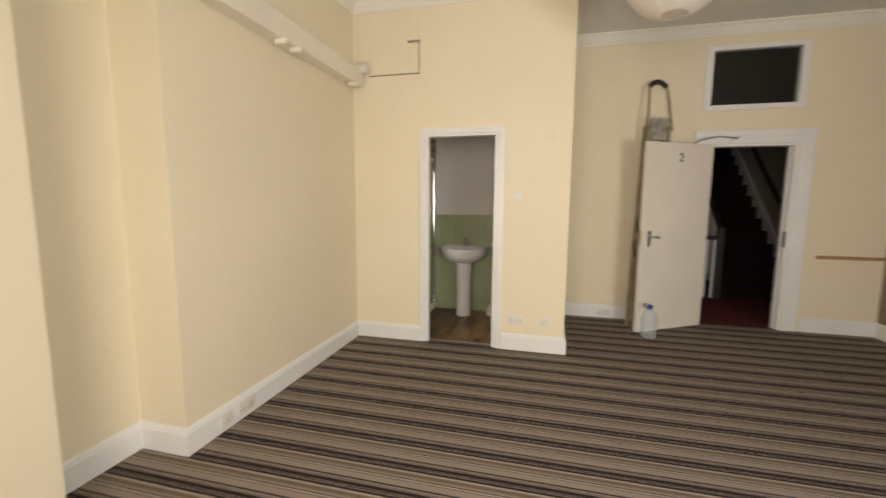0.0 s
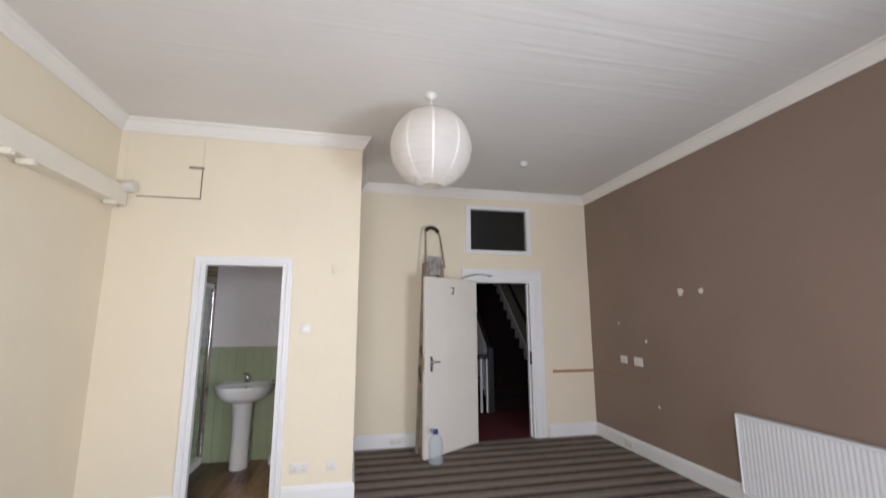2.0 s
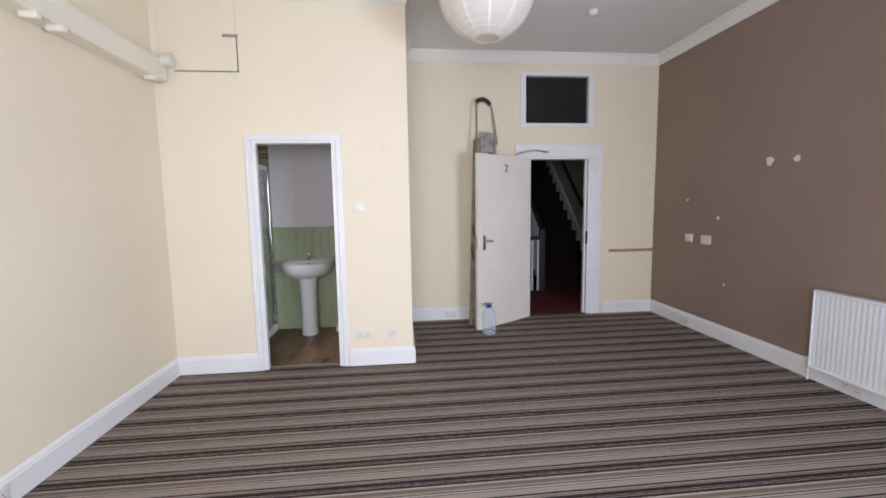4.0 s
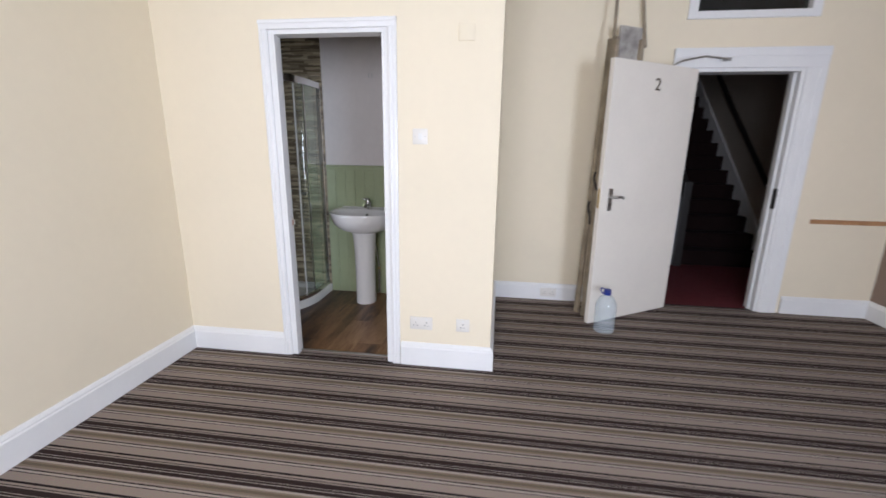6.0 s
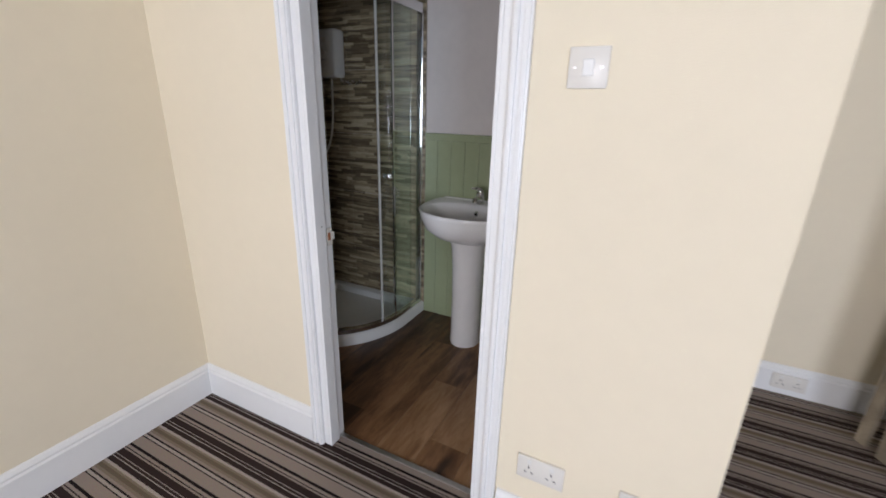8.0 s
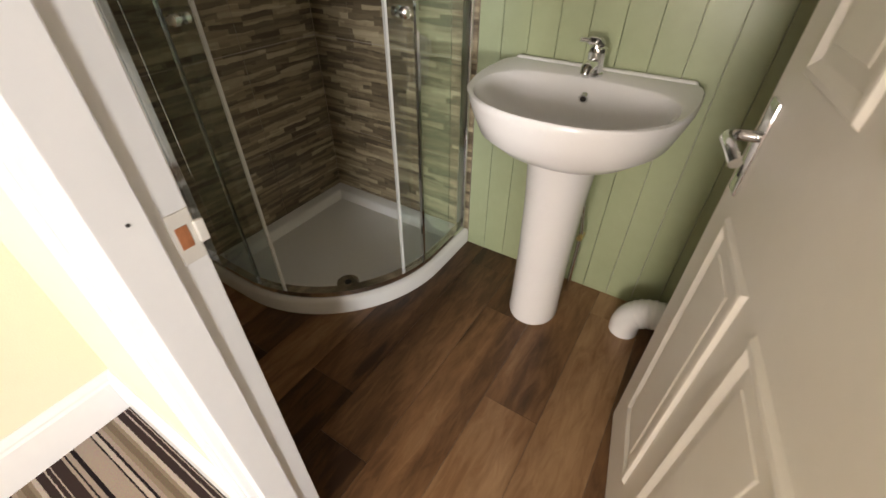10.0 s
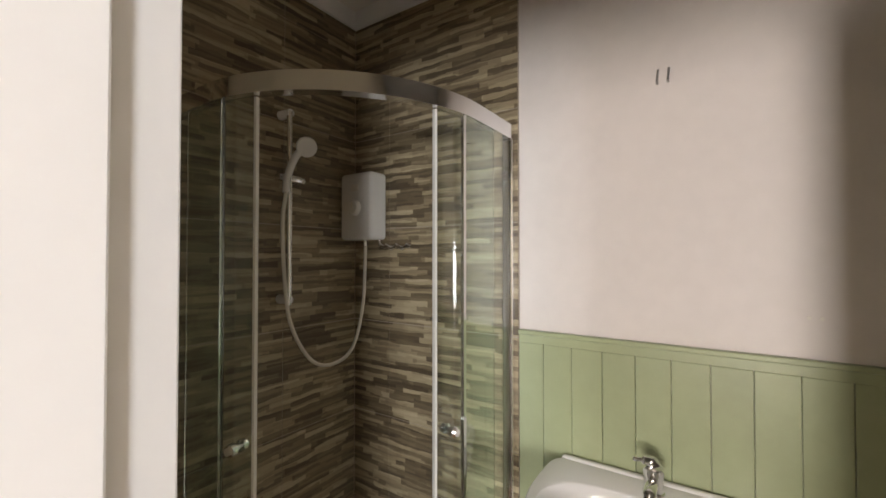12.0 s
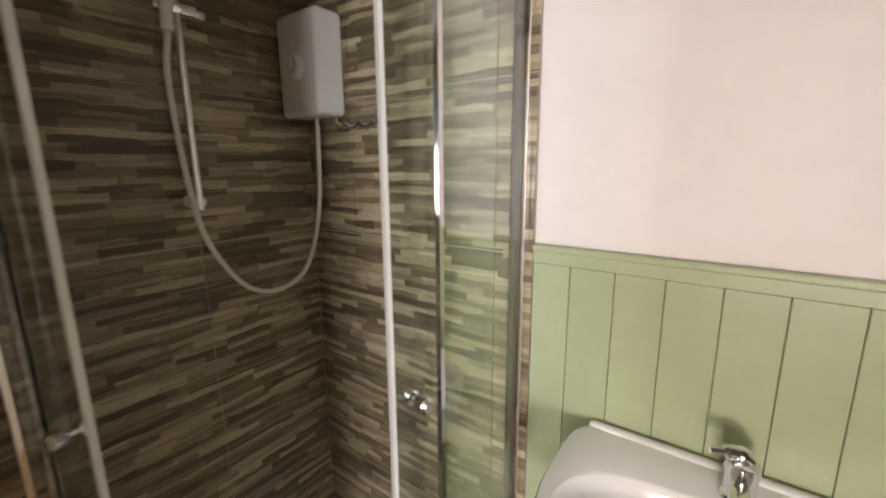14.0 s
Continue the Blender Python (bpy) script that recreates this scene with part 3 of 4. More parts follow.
def rail_seg(name, a, c, wx, wy, m, lab=""):
    a, c = Vector(a), Vector(c)
    o = [Vector((sx * wx / 2, sy * wy / 2, 0)) for sx, sy in ((-1, -1), (1, -1), (1, 1), (-1, 1))]
    part(name, rings(B(), [[a + q for q in o], [c + q for q in o]]), m, ld, lab)


for sx in (-1, 1):
    rail_seg("front_rail", (sx * 0.155 - 0.01, -0.06, 0), (sx * 0.125 + 0.075, 0.03, 2.24), 0.028, 0.06, M_LADDER)
    rail_seg("back_rail", (sx * 0.145 - 0.01, 0.05, 0), (sx * 0.118 + 0.075, 0.085, 2.24), 0.024, 0.045, M_LADDER)
hoop = [(-0.135, 0.22, 2.2)] + [(-0.135 + 0.03 * k / 4, 0.22 + 0.012 * k, 2.2 + 0.1 * k) for k in (2, 4)] + [(-0.095, 0.285, 2.67), (-0.05, 0.29, 2.72), (0, 0.29, 2.735), (0.05, 0.29, 2.72), (0.095, 0.285, 2.67), (0.105, 0.268, 2.6), (0.12, 0.244, 2.4), (0.135, 0.22, 2.2)]
part("hoop", tube(B(), [(x * 1.2 + 0.115, y - 0.17, z) for x, y, z in spline(hoop, 5)], 0.012, 8), M_LADDER, ld, "bent tube hoop handle", True)
part("grip", tube(B(), spline([(0.01, 0.116, 2.68), (0.055, 0.117, 2.715), (0.115, 0.116, 2.728), (0.175, 0.117, 2.715), (0.22, 0.116, 2.68)], 5), 0.026, 10), M_DARK, ld, "dark worn hand grip", True)
part("platform", box(B(), 0.0, 0.215, 0.03, 0.06, 2.09, 2.33, 0.006), M_GREYW, ld, "grey worn platform board")
for i in range(8):
    z = 0.24 + i * 0.25
    f = z / 2.24
    part("tread", box(B(), -0.15 + 0.08 * f, 0.13 + 0.04 * f, -0.085 + 0.09 * f, -0.02 + 0.09 * f, z - 0.015, z + 0.012, 0.004), M_LADDER, ld)
part("strap", tube(B(), spline([(-0.155, 0.02, 0.98), (-0.18, 0.0, 0.93), (-0.17, -0.02, 0.86), (-0.168, -0.02, 0.80)], 5), 0.009, 8), M_BLACK, ld, "black strap loop", True)
part("strap", tube(B(), spline([(-0.14, 0.0, 1.22), (-0.165, -0.02, 1.17), (-0.145, -0.04, 1.08)], 5), 0.009, 8), M_BLACK, ld, "black strap loop", True)

# water bottle
bo = thing("water_bottle", pose(2.968, 0.745, 0), "large clear plastic water bottle with a blue cap", "bottle")
prof = [(0.070, 0.002), (0.079, 0.012), (0.079, 0.05), (0.0765, 0.056), (0.079, 0.062), (0.079, 0.10), (0.0765, 0.106), (0.079, 0.112), (0.079, 0.15), (0.0765, 0.156), (0.079, 0.162), (0.079, 0.20), (0.074, 0.235), (0.055, 0.275), (0.032, 0.30), (0.024, 0.305), (0.024, 0.318)]
shell = part("shell", lathe(B(), prof, 32), M_PET, bo, "clear ribbed plastic shell", True)
shell.visible_shadow = False
part("cap", lathe(B(), [(0.027, 0.312), (0.028, 0.318), (0.028, 0.342), (0.025, 0.346)], 20), M_BLUE, bo, "dark blue screw cap", True)
part("carry_handle", tube(B(), spline([(-0.022, 0.0, 0.306), (-0.045, 0.0, 0.325), (-0.052, 0.0, 0.352), (-0.03, 0.0, 0.353)], 5), 0.005, 8), M_BLUE, bo, "blue carry handle", True)
part("neck_ring", lathe(B(), [(0.0255, 0.303), (0.0285, 0.305), (0.0285, 0.309), (0.0255, 0.311)], 20), M_BLUE, bo, "", True)

# paper lantern
lc = Vector((2.595, -0.955, 2.85))
R = 0.315
lan = thing("paper_lantern", pose(lc.x, lc.y, lc.z), "round white paper lantern hanging from the ceiling", "ceiling light")
prof = []
NR = 18
for i in range(NR * 4 + 1):
    a = -math.pi / 2 + 0.24 + (math.pi - 0.48) * i / (NR * 4)
    rr = R * (1 - 0.009 * abs(math.cos(math.pi * i / 4)) ** 6)
    prof.append((rr * math.cos(a), rr * math.sin(a)))
loops = [[(r * math.cos(2 * math.pi * k / 48), r * math.sin(2 * math.pi * k / 48), z) for k in range(48)] for r, z in prof]
part("shade", rings(B(), loops, True, False, False), M_PAPER, lan, "ribbed rice paper shade", True)
# glued overlaps of the paper, running from ring to ring
NS = 10
for k in range(NS):
    a0 = 2 * math.pi * (k + 0.3) / NS
    bm = B()
    loops = []
    for r, z in prof[2:-2:2]:
        q = 1.004
        loops.append([(r * q * math.cos(a0 + w / R), r * q * math.sin(a0 + w / R), z * q) for w in (-0.008, 0.008)])
    rings(bm, loops, False, False, False)
    part("seam", bm, M_SEAM_PAPER, lan, "", True)
part("wire_ring", tube(B(), [(0.076 * math.cos(a), 0.076 * math.sin(a), 0.305) for a in (2 * math.pi * k / 24 for k in range(25))], 0.003, 6), M_STEEL, lan)
part("cord", tube(B(), [(0, 0, 0.05), (0, 0, CEIL - lc.z - 0.02)], 0.004, 8), M_PLASTIC, lan)
part("bulb", lathe(B(), [(0.012, 0.06), (0.014, 0.03), (0.028, -0.01), (0.03, -0.03), (0.02, -0.052), (0.004, -0.058)], 16), M_PLASTIC, lan, "", True)
part("ceiling_rose", lathe(B(), [(0.048, CEIL - lc.z - 0.0005), (0.048, CEIL - lc.z - 0.014), (0.03, CEIL - lc.z - 0.034), (0.01, CEIL - lc.z - 0.042)], 24), M_PLASTIC, lan, "", True)
part("spreader", tube(B(), [(-0.075, 0, 0.30), (0, 0, 0.29), (0.075, 0, 0.30)], 0.003, 6), M_STEEL, lan)
sd = thing("smoke_detector", pose(3.896, 0.261, CEIL), "small white smoke detector on the ceiling", "smoke detector")
part("base", lathe(B(), [(0.05, -0.0005), (0.05, -0.012), (0.045, -0.014)], 24), M_PLASTIC, sd, "", True)
part("dome", lathe(B(), [(0.044, -0.014), (0.042, -0.032), (0.03, -0.044), (0.01, -0.047)], 24), M_PLASTIC, sd, "", True)

# radiator on the brown wall
ra = thing("radiator", pose(RIGHT, -1.67, 0), "long white ribbed panel radiator on the brown wall", "radiator")
NRIB, PITCH = 44, 0.0364
hw = NRIB * PITCH / 2
loops = []
for x, z in ((-0.085, 0.14), (-0.085, 0.735)):
    lp = []
    for i in range(NRIB):
        y = -hw + i * PITCH
        for f, d in ((0.0, 0.0), (0.15, 0.0), (0.3, -0.002), (0.7, -0.002), (0.85, 0.0)):
            lp.append((x + d, y + f * PITCH, z))
    lp += [(x, hw, z), (x + 0.014, hw, z), (x + 0.014, -hw, z)]
    loops.append(lp)
part("panel", rings(B(), loops), M_RAD, ra, "pressed ribbed steel panel", True)
part("top_rail", box(B(), -0.099, -0.03, -hw - 0.004, hw + 0.004, 0.735, 0.755, 0.006), M_RAD, ra)
part("bottom_rail", box(B(), -0.097, -0.066, -hw - 0.002, hw + 0.002, 0.118, 0.14, 0.006), M_RAD, ra)
for s_ in (-1, 1):
    part("side_rail", box(B(), -0.097, -0.03, s_ * (hw + 0.003) - 0.006, s_ * (hw + 0.003) + 0.006, 0.12, 0.75, 0.004), M_RAD, ra)
    part("bracket", box(B(), -0.066, -0.0005, s_ * hw * 0.7 - 0.015, s_ * hw * 0.7 + 0.015, 0.2, 0.68), M_RAD, ra)
    vv = part("valve", tube(B(), [(-0.055, s_ * (hw + 0.0), 0.15), (-0.055, s_ * (hw + 0.045), 0.15)], 0.013, 12), M_CHROME, ra, "chrome radiator valve", True)
    part("valve_cap", lathe(B(), [(0.016, 0.14), (0.018, 0.15), (0.017, 0.19), (0.012, 0.195)], 16, (-0.055, s_ * (hw + 0.04))), M_PLASTIC, vv, "", True)
    part("pipe", tube(B(), [(-0.055, s_ * (hw + 0.04), 0.0), (-0.055, s_ * (hw + 0.04), 0.15)], 0.0075, 10), M_RAD, ra, "", True)


# sockets and switches: built facing -y at the origin, then turned
def plate(name, w, h, kind, m_world, label, cat, grp=""):
    th = thing(name, m_world, label, cat, grp)
    part("faceplate", box(B(), -w / 2, w / 2, -0.009, -0.0005, -h / 2, h / 2, 0.003), M_WALL if kind == "painted" else M_PLATE, th, "", True)
    if kind == "socket":
        n = 2 if w > 0.12 else 1
        for i in range(n):
            cx = (i - (n - 1) / 2) * 0.07
            for dx, dz, ww, hh in ((0, 0.006, 0.004, 0.009), (-0.011, -0.014, 0.008, 0.004), (0.011, -0.014, 0.008, 0.004)):
                part("pin_hole", box(B(), cx + dx - ww / 2, cx + dx + ww / 2, -0.0098, -0.0085, dz - hh / 2, dz + hh / 2), M_DARK, th)
            part("rocker", box(B(), cx - 0.006, cx + 0.006, -0.0115, -0.009, 0.021, 0.034, 0.001), M_PLASTIC, th)
    if kind == "switch":
        part("rocker", box(B(), -0.012, 0.012, -0.0125, -0.009, -0.018, 0.018, 0.002), M_PLASTIC, th)
        for s_ in (-1, 1):
            part("screw", tube(B(), [(s_ * 0.03, -0.0088, 0), (s_ * 0.03, -0.0102, 0)], 0.0035, 10), M_STEEL, th)
    return th


G = "electric plates"
plate("double_socket", 0.146, 0.086, "socket", pose(1.635, 0, 0.295), "white double socket low on the cream partition", "socket", G)
plate("single_socket", 0.086, 0.086, "socket", pose(1.905, 0, 0.298), "white single socket low on the cream partition", "socket", G)
plate("light_switch", 0.088, 0.088, "switch", pose(1.628, 0, 1.459), "white light switch beside the bathroom door", "light switch", G)
plate("blank_plate", 0.088, 0.088, "painted", pose(1.885, 0, 2.007), "cream painted-over blank plate high on the cream partition", "blank plate", G)
plate("double_socket", 0.146, 0.082, "socket", pose(2.60, FAR - 0.0215, 0.075), "white double socket set in the skirting board", "socket", G)
plate("double_socket", 0.146, 0.080, "socket", pose(RIGHT - 0.0215, 0.70, 0.072, 0, 0, -90), "white double socket in the brown wall's skirting", "socket", G)
plate("double_socket", 0.146, 0.080, "socket", pose(RIGHT - 0.0215, -1.14, 0.065, 0, 0, -90), "white double socket in the skirting under the radiator", "socket", G)
plate("double_socket", 0.146, 0.080, "socket", pose(0.0215, -1.70, 0.080, 0, 0, 90), "white double socket in the chimney breast skirting", "socket", G)
plate("single_socket", 0.086, 0.080, "socket", pose(0.0215, -1.87, 0.070, 0, 0, 90), "white single socket in the chimney breast skirting", "socket", G)
plate("blank_plate", 0.125, 0.088, "", pose(RIGHT, 0.704, 1.044, 0, 0, -90), "white blank plate on the brown wall", "blank plate", G)
plate("blank_plate", 0.150, 0.098, "", pose(RIGHT, 0.437, 1.040, 0, 0, -90), "wider white blank plate on the brown wall", "blank plate", G)

# strips of bare wood where a rail was
solo("dado_strip", box(B(), 4.715, RIGHT - 0.001, FAR - 0.012, FAR - 0.0005, 0.815, 0.852, 0.002), M_OAK, "short bare wood dado strip on the cream wall", "wood strip")
solo("dado_strip", box(B(), RIGHT - 0.003, RIGHT - 0.0005, 0.28, 1.30, 0.829, 0.845), M_SCAR, "thin bare mark where a rail was on the brown wall", "wood strip")


def blotch(name, y, z, r, m, label, cat, seed):
    rnd = random.Random(seed)
    n = 14
    pts = [(1 + 0.35 * (rnd.random() - 0.5)) * r for _ in range(n)]
    lp = [[(RIGHT - d, y + k * q * math.cos(2 * math.pi * i / n), z + k * q * math.sin(2 * math.pi * i / n)) for i, q in enumerate(pts)] for d, k in ((0.0003, 1.0), (0.004, 0.9), (0.005, 0.6))]
    return solo(name, rings(B(), lp), m, label, cat, group="wall repairs", smooth=True)


blotch("filler_patch", -0.292, 1.811, 0.040, M_PLASTER, "pale dab of filler on the brown wall", "filler patch", 1)
blotch("filler_patch", -0.551, 1.807, 0.030, M_PLASTER, "smaller pale dab of filler on the brown wall", "filler patch", 2)
blotch("filler_patch", 0.281, 1.283, 0.020, M_PLASTER, "chipped pale spot on the brown wall", "filler patch", 3)
blotch("filler_patch", 0.762, 1.481, 0.016, M_PLASTER, "tiny pale chip above the plates on the brown wall", "filler patch", 4)
blotch("filler_patch", 0.156, 0.589, 0.014, M_PLASTER, "tiny pale chip low on the brown wall", "filler patch", 5)

# boxed-in pipe along the chimney breast
px = thing("pipe_boxing", pose(0, -1.05, 2.495), "cream painted pipe boxing along the chimney breast", "pipe boxing")
part("casing", box(B(), 0.001, 0.125, -1.07, 1.015, 0.005, 0.165, 0.008), M_BOXING, px)
for y in (-0.23, -0.06, 0.83):
    part("clip", box(B(), 0.055, 0.150, y - 0.020, y + 0.020, -0.030, 0.006, 0.009), M_BOXING, px, "painted-over pipe clip", True)
wp = thing("pipe_stub", pose(0.02, -0.075, 2.655), "short white waste pipe stub at the partition", "pipe")
part("pipe", tube(B(), [(-0.018, 0, -0.02), (0.17, 0, 0.012)], 0.05, 20), M_TRUNK, wp, "", True)
part("end_ring", tube(B(), [(0.168, 0, 0.012), (0.176, 0, 0.013)], 0.053, 20), M_TRUNK, wp, "pale pipe end cap", True)
part("stay", tube(B(), [(0.03, 0.06, -0.13), (0.06, 0.0, -0.17)], 0.006), M_STEEL, wp)

ha = thing("access_hatch", pose(0.06, 0, 2.60), "cream painted access hatch with dark gaps at its edge", "access hatch")
part("panel", box(B(), 0.006, 0.612, -0.004, -0.0005, 0.008, 0.57, 0.001), M_WALL, ha)
part("gap", box(B(), 0.11, 0.62, -0.003, -0.0003, 0.0, 0.007), M_DARK, ha)
part("gap", box(B(), 0.613, 0.619, -0.003, -0.0003, 0.0, 0.29), M_DARK, ha)
part("gap", box(B(), 0.0, 0.0045, -0.0022, -0.0003, 0.1, 0.57), M_TRUNK, ha)
part("gap", box(B(), 0.613, 0.617, -0.0022, -0.0003, 0.30, 0.57), M_TRUNK, ha)
part("latch", box(B(), 0.505, 0.63, -0.012, -0.004, 0.278, 0.30, 0.002), M_LADDER, ha, "small brown latch")

# ---- bathroom ----
TX, TY = -0.31, 1.285          # faces of the shower tiling
BC = 2.56
wall("wall_bathroom_back", -0.32, 1.983, 1.297, FAR, 0, BC, 'x', [], M_BATHW, "off-white painted bathroom back wall")
wall("wall_bathroom_right", 0.088, 1.297, 1.963, 1.983, 0, BC, 'y', [], M_BATHW, "off-white painted bathroom side wall")
solo("ceiling_bathroom", box(B(), -0.32, 1.983, 0.10, FAR, BC, BC + 0.1), M_CEIL, "white bathroom ceiling", "ceiling", "structure")
cvp = [(0, 2.515), (0.012, 2.518), (0.03, 2.535), (0.05, 2.555), (0.055, 2.5595), (0, 2.5595)]
solo("trim_bathroom_cove", extrude_profile(B(), cvp, [((TX, 0.10), (1, 1)), ((TX, TY), (1, -1)), ((1.96, TY), (-1, -1)), ((1.96, 0.10), (-1, 1))]), M_WHITE, "white coving round the bathroom ceiling", "coving", "structure")
solo("threshold_strip", box(B(), 0.764, 1.418, 0.056, 0.078, 0.0005, 0.005, 0.0015), M_STEEL, "dull metal threshold strip between carpet and planks", "threshold", "structure")


# glazed shower enclosure, a quadrant in the corner
CX, CY = -0.06, 1.035


def quad_path(r, a0=-90.0, a1=0.0, xs=None, ys=None, n=20):
    """Plan points: straight from x=xs along the front, the arc from a0 to a1, straight on to y=ys."""
    pts = []
    if xs is not None:
        pts.append((xs, CY - r))
    pts += [(CX + r * math.cos(radians(a0 + (a1 - a0) * k / n)), CY + r * math.sin(radians(a0 + (a1 - a0) * k / n))) for k in range(n + 1)]
    if ys is not None:
        pts.append((CX + r, ys))
    return pts


def ribbon(bm, p_out, p_in, z0, z1):
    loops = []
    for (x, y), (u, v) in zip(p_out, p_in):
        loops.append([(x, y, z0), (x, y, z1), (u, v, z1), (u, v, z0)])
    return rings(bm, loops)


tray = thing("shower_tray", pose(0, 0, 0), "white quadrant shower tray with a low rim", "shower tray")


def tray_loop(r, e, z):
    """Outline drawn in by e from the walls, at arc radius r."""
    pts = quad_path(r, -90, 0, TX + e, TY - e, 18)
    pts.append((TX + e, TY - e))
    return [(x, y, z) for x, y in pts]


part("tray_body", rings(B(), [tray_loop(0.55, 0.001, 0.0005), tray_loop(0.552, 0.001, 0.058), tray_loop(0.547, 0.001, 0.068), tray_loop(0.538, 0.002, 0.072), tray_loop(0.50, 0.045, 0.072), tray_loop(0.488, 0.058, 0.064), tray_loop(0.465, 0.075, 0.034), tray_loop(0.40, 0.12, 0.029)]), M_ACRYL, tray, "", True)
dr = part("drain", lathe(B(), [(0.045, 0.029), (0.045, 0.033), (0.036, 0.034)], 24, (0.235, 0.745)), M_CHROME, tray, "round chrome drain", True)
part("drain_hole", lathe(B(), [(0.014, 0.0335), (0.014, 0.0348), (0.01, 0.035)], 20, (0.235, 0.745)), M_DARK, dr)

enc = thing("shower_enclosure", pose(0, 0, 0.072), "curved glass shower enclosure with chrome rails, doors slid open", "shower enclosure")
for nm, z0, z1 in (("top_rail", 1.815, 1.865), ("bottom_rail", 0.0005, 0.028)):
    part(nm, ribbon(B(), quad_path(0.536, -90, 0, TX + 0.001, TY - 0.001), quad_path(0.500, -90, 0, TX + 0.001, TY - 0.001), z0, z1), M_CHROME, enc, "curved chrome rail", True)
part("wall_profile", box(B(), TX + 0.001, TX + 0.026, CY - 0.538, CY - 0.498, 0.028, 1.815, 0.003), M_CHROME, enc, "upright chrome wall profile")
part("wall_profile", box(B(), CX + 0.498, CX + 0.538, TY - 0.026, TY - 0.001, 0.028, 1.815, 0.003), M_CHROME, enc, "upright chrome wall profile")


def pane(a0, a1, xs, ys, r, nm):
    p = part(nm, ribbon(B(), quad_path(r, a0, a1, xs, ys, 8), quad_path(r - 0.005, a0, a1, xs, ys, 8), 0.028, 1.815), M_GLASS, enc, "clear greenish glass", True)
    p.visible_shadow = False
    return p


pane(-90, -82, TX + 0.026, None, 0.530, "fixed_pane")
pane(-8, 0, None, TY - 0.026, 0.530, "fixed_pane")


def strip(parent, ang, r, w, m, lab):
    c, s_ = math.cos(radians(ang)), math.sin(radians(ang))
    q = lambda rr, tt: (CX + rr * c - tt * s_, CY + rr * s_ + tt * c)
    lp = [[(*q(r - 0.007, -w / 2), z), (*q(r + 0.004, -w / 2), z), (*q(r + 0.004, w / 2), z), (*q(r - 0.007, w / 2), z)] for z in (0.03, 1.812)]
    part("edge_strip", rings(B(), lp), m, parent, lab)


def knob(parent, ang, r, z):
    d = Vector((math.cos(radians(ang)), math.sin(radians(ang)), 0))
    p = Vector((CX, CY, z)) + d * r
    part("knob", tube(B(), [p - d * 0.03, p - d * 0.028, p - d * 0.014, p - d * 0.012, p + d * 0.006, p + d * 0.008, p + d * 0.024, p + d * 0.03], [0.008, 0.015, 0.015, 0.007, 0.007, 0.016, 0.016, 0.010], 14), M_CHROME, parent, "round chrome knob", True)


M_SEAL = mat("frosted_seal", (0.80, 0.80, 0.76), 0.3, var=0.02)
dl = pane(-90, -71.5, -0.19, None, 0.514, "sliding_door")
strip(dl, -71.5, 0.514, 0.007, M_SEAL, "pale door edge seal")
knob(dl, -77.5, 0.514, 0.925)
drr = pane(-18.5, 0, None, 1.165, 0.514, "sliding_door")
strip(drr, -18.5, 0.514, 0.008, M_SEAL, "pale door edge seal")
knob(drr, -12.5, 0.514, 0.925)
strip(enc, -82, 0.530, 0.006, M_GLASS, "clear pane edge")
strip(enc, -8, 0.530, 0.010, M_CHROME, "chrome pane edge")

# electric shower unit on the back wall
un = thing("electric_shower", pose(-0.207, TY, 1.55), "white electric shower box on the tiled wall", "electric shower")
part("casing", box(B(), -0.093, 0.093, -0.100, -0.001, 0.0, 0.285, 0.018, 4), M_PLASTIC, un, "", True)
dial = part("dial", tube(B(), [(0, -0.099, 0.135), (0, -0.108, 0.135), (0, -0.118, 0.135)], [0.034, 0.034, 0.026], 24), M_PLASTIC, un, "round white control dial", True)
part("pointer", box(B(), -0.004, 0.004, -0.121, -0.117, 0.135, 0.158, 0.001), M_TRUNK, dial)
part("button", box(B(), -0.02, 0.02, -0.104, -0.0995, 0.205, 0.235, 0.003), M_TRUNK, un, "", True)
part("outlet", tube(B(), [(0.013, -0.05, 0.001), (0.013, -0.05, -0.025)], 0.010, 12), M_CHROME, un, "chrome hose outlet", True)
sq = [(0.095 + 0.028 * i / 2, -0.02 - 0.004 * (i % 2), -0.03 + 0.006 * math.sin(i * 1.57)) for i in range(11)]
part("feed_pipe", tube(B(), [(0.075, -0.03, 0.001), (0.075, -0.028, -0.02)] + sq, [0.008 + 0.002 * (i % 2) for i in range(13)], 10), M_CHROME, un, "corrugated chrome feed pipe", True)

# riser rail with hand shower
rr = thing("shower_riser", pose(TX, 0.90, 1.30), "chrome riser rail with white hand shower and hose", "shower rail")
part("rail", tube(B(), [(0.055, 0, 0.0), (0.055, 0, 0.72)], 0.0105, 14), M_CHROME, rr, "", True)
for z in (0.02, 0.715):
    part("bracket", tube(B(), [(0.001, 0, z), (0.062, 0, z)], [0.018, 0.015], 14), M_PLASTIC, rr, "", True)
ho = part("holder", box(B(), 0.036, 0.078, -0.055, 0.04, 0.455, 0.480, 0.006), M_CHROME, rr, "slider holding the hand shower", True)
part("slider_knob", tube(B(), [(0.057, 0.035, 0.468), (0.057, 0.06, 0.468)], 0.012, 12), M_CHROME, ho, "", True)
hs = part("hand_shower", tube(B(), spline([(0.085, -0.035, 0.41), (0.087, -0.030, 0.47), (0.10, -0.012, 0.535), (0.115, 0.010, 0.575)], 6), 0.0135, 14), M_PLASTIC, rr, "white hand shower", True)
ax = Vector((0.70, -0.35, -0.45)).normalized()
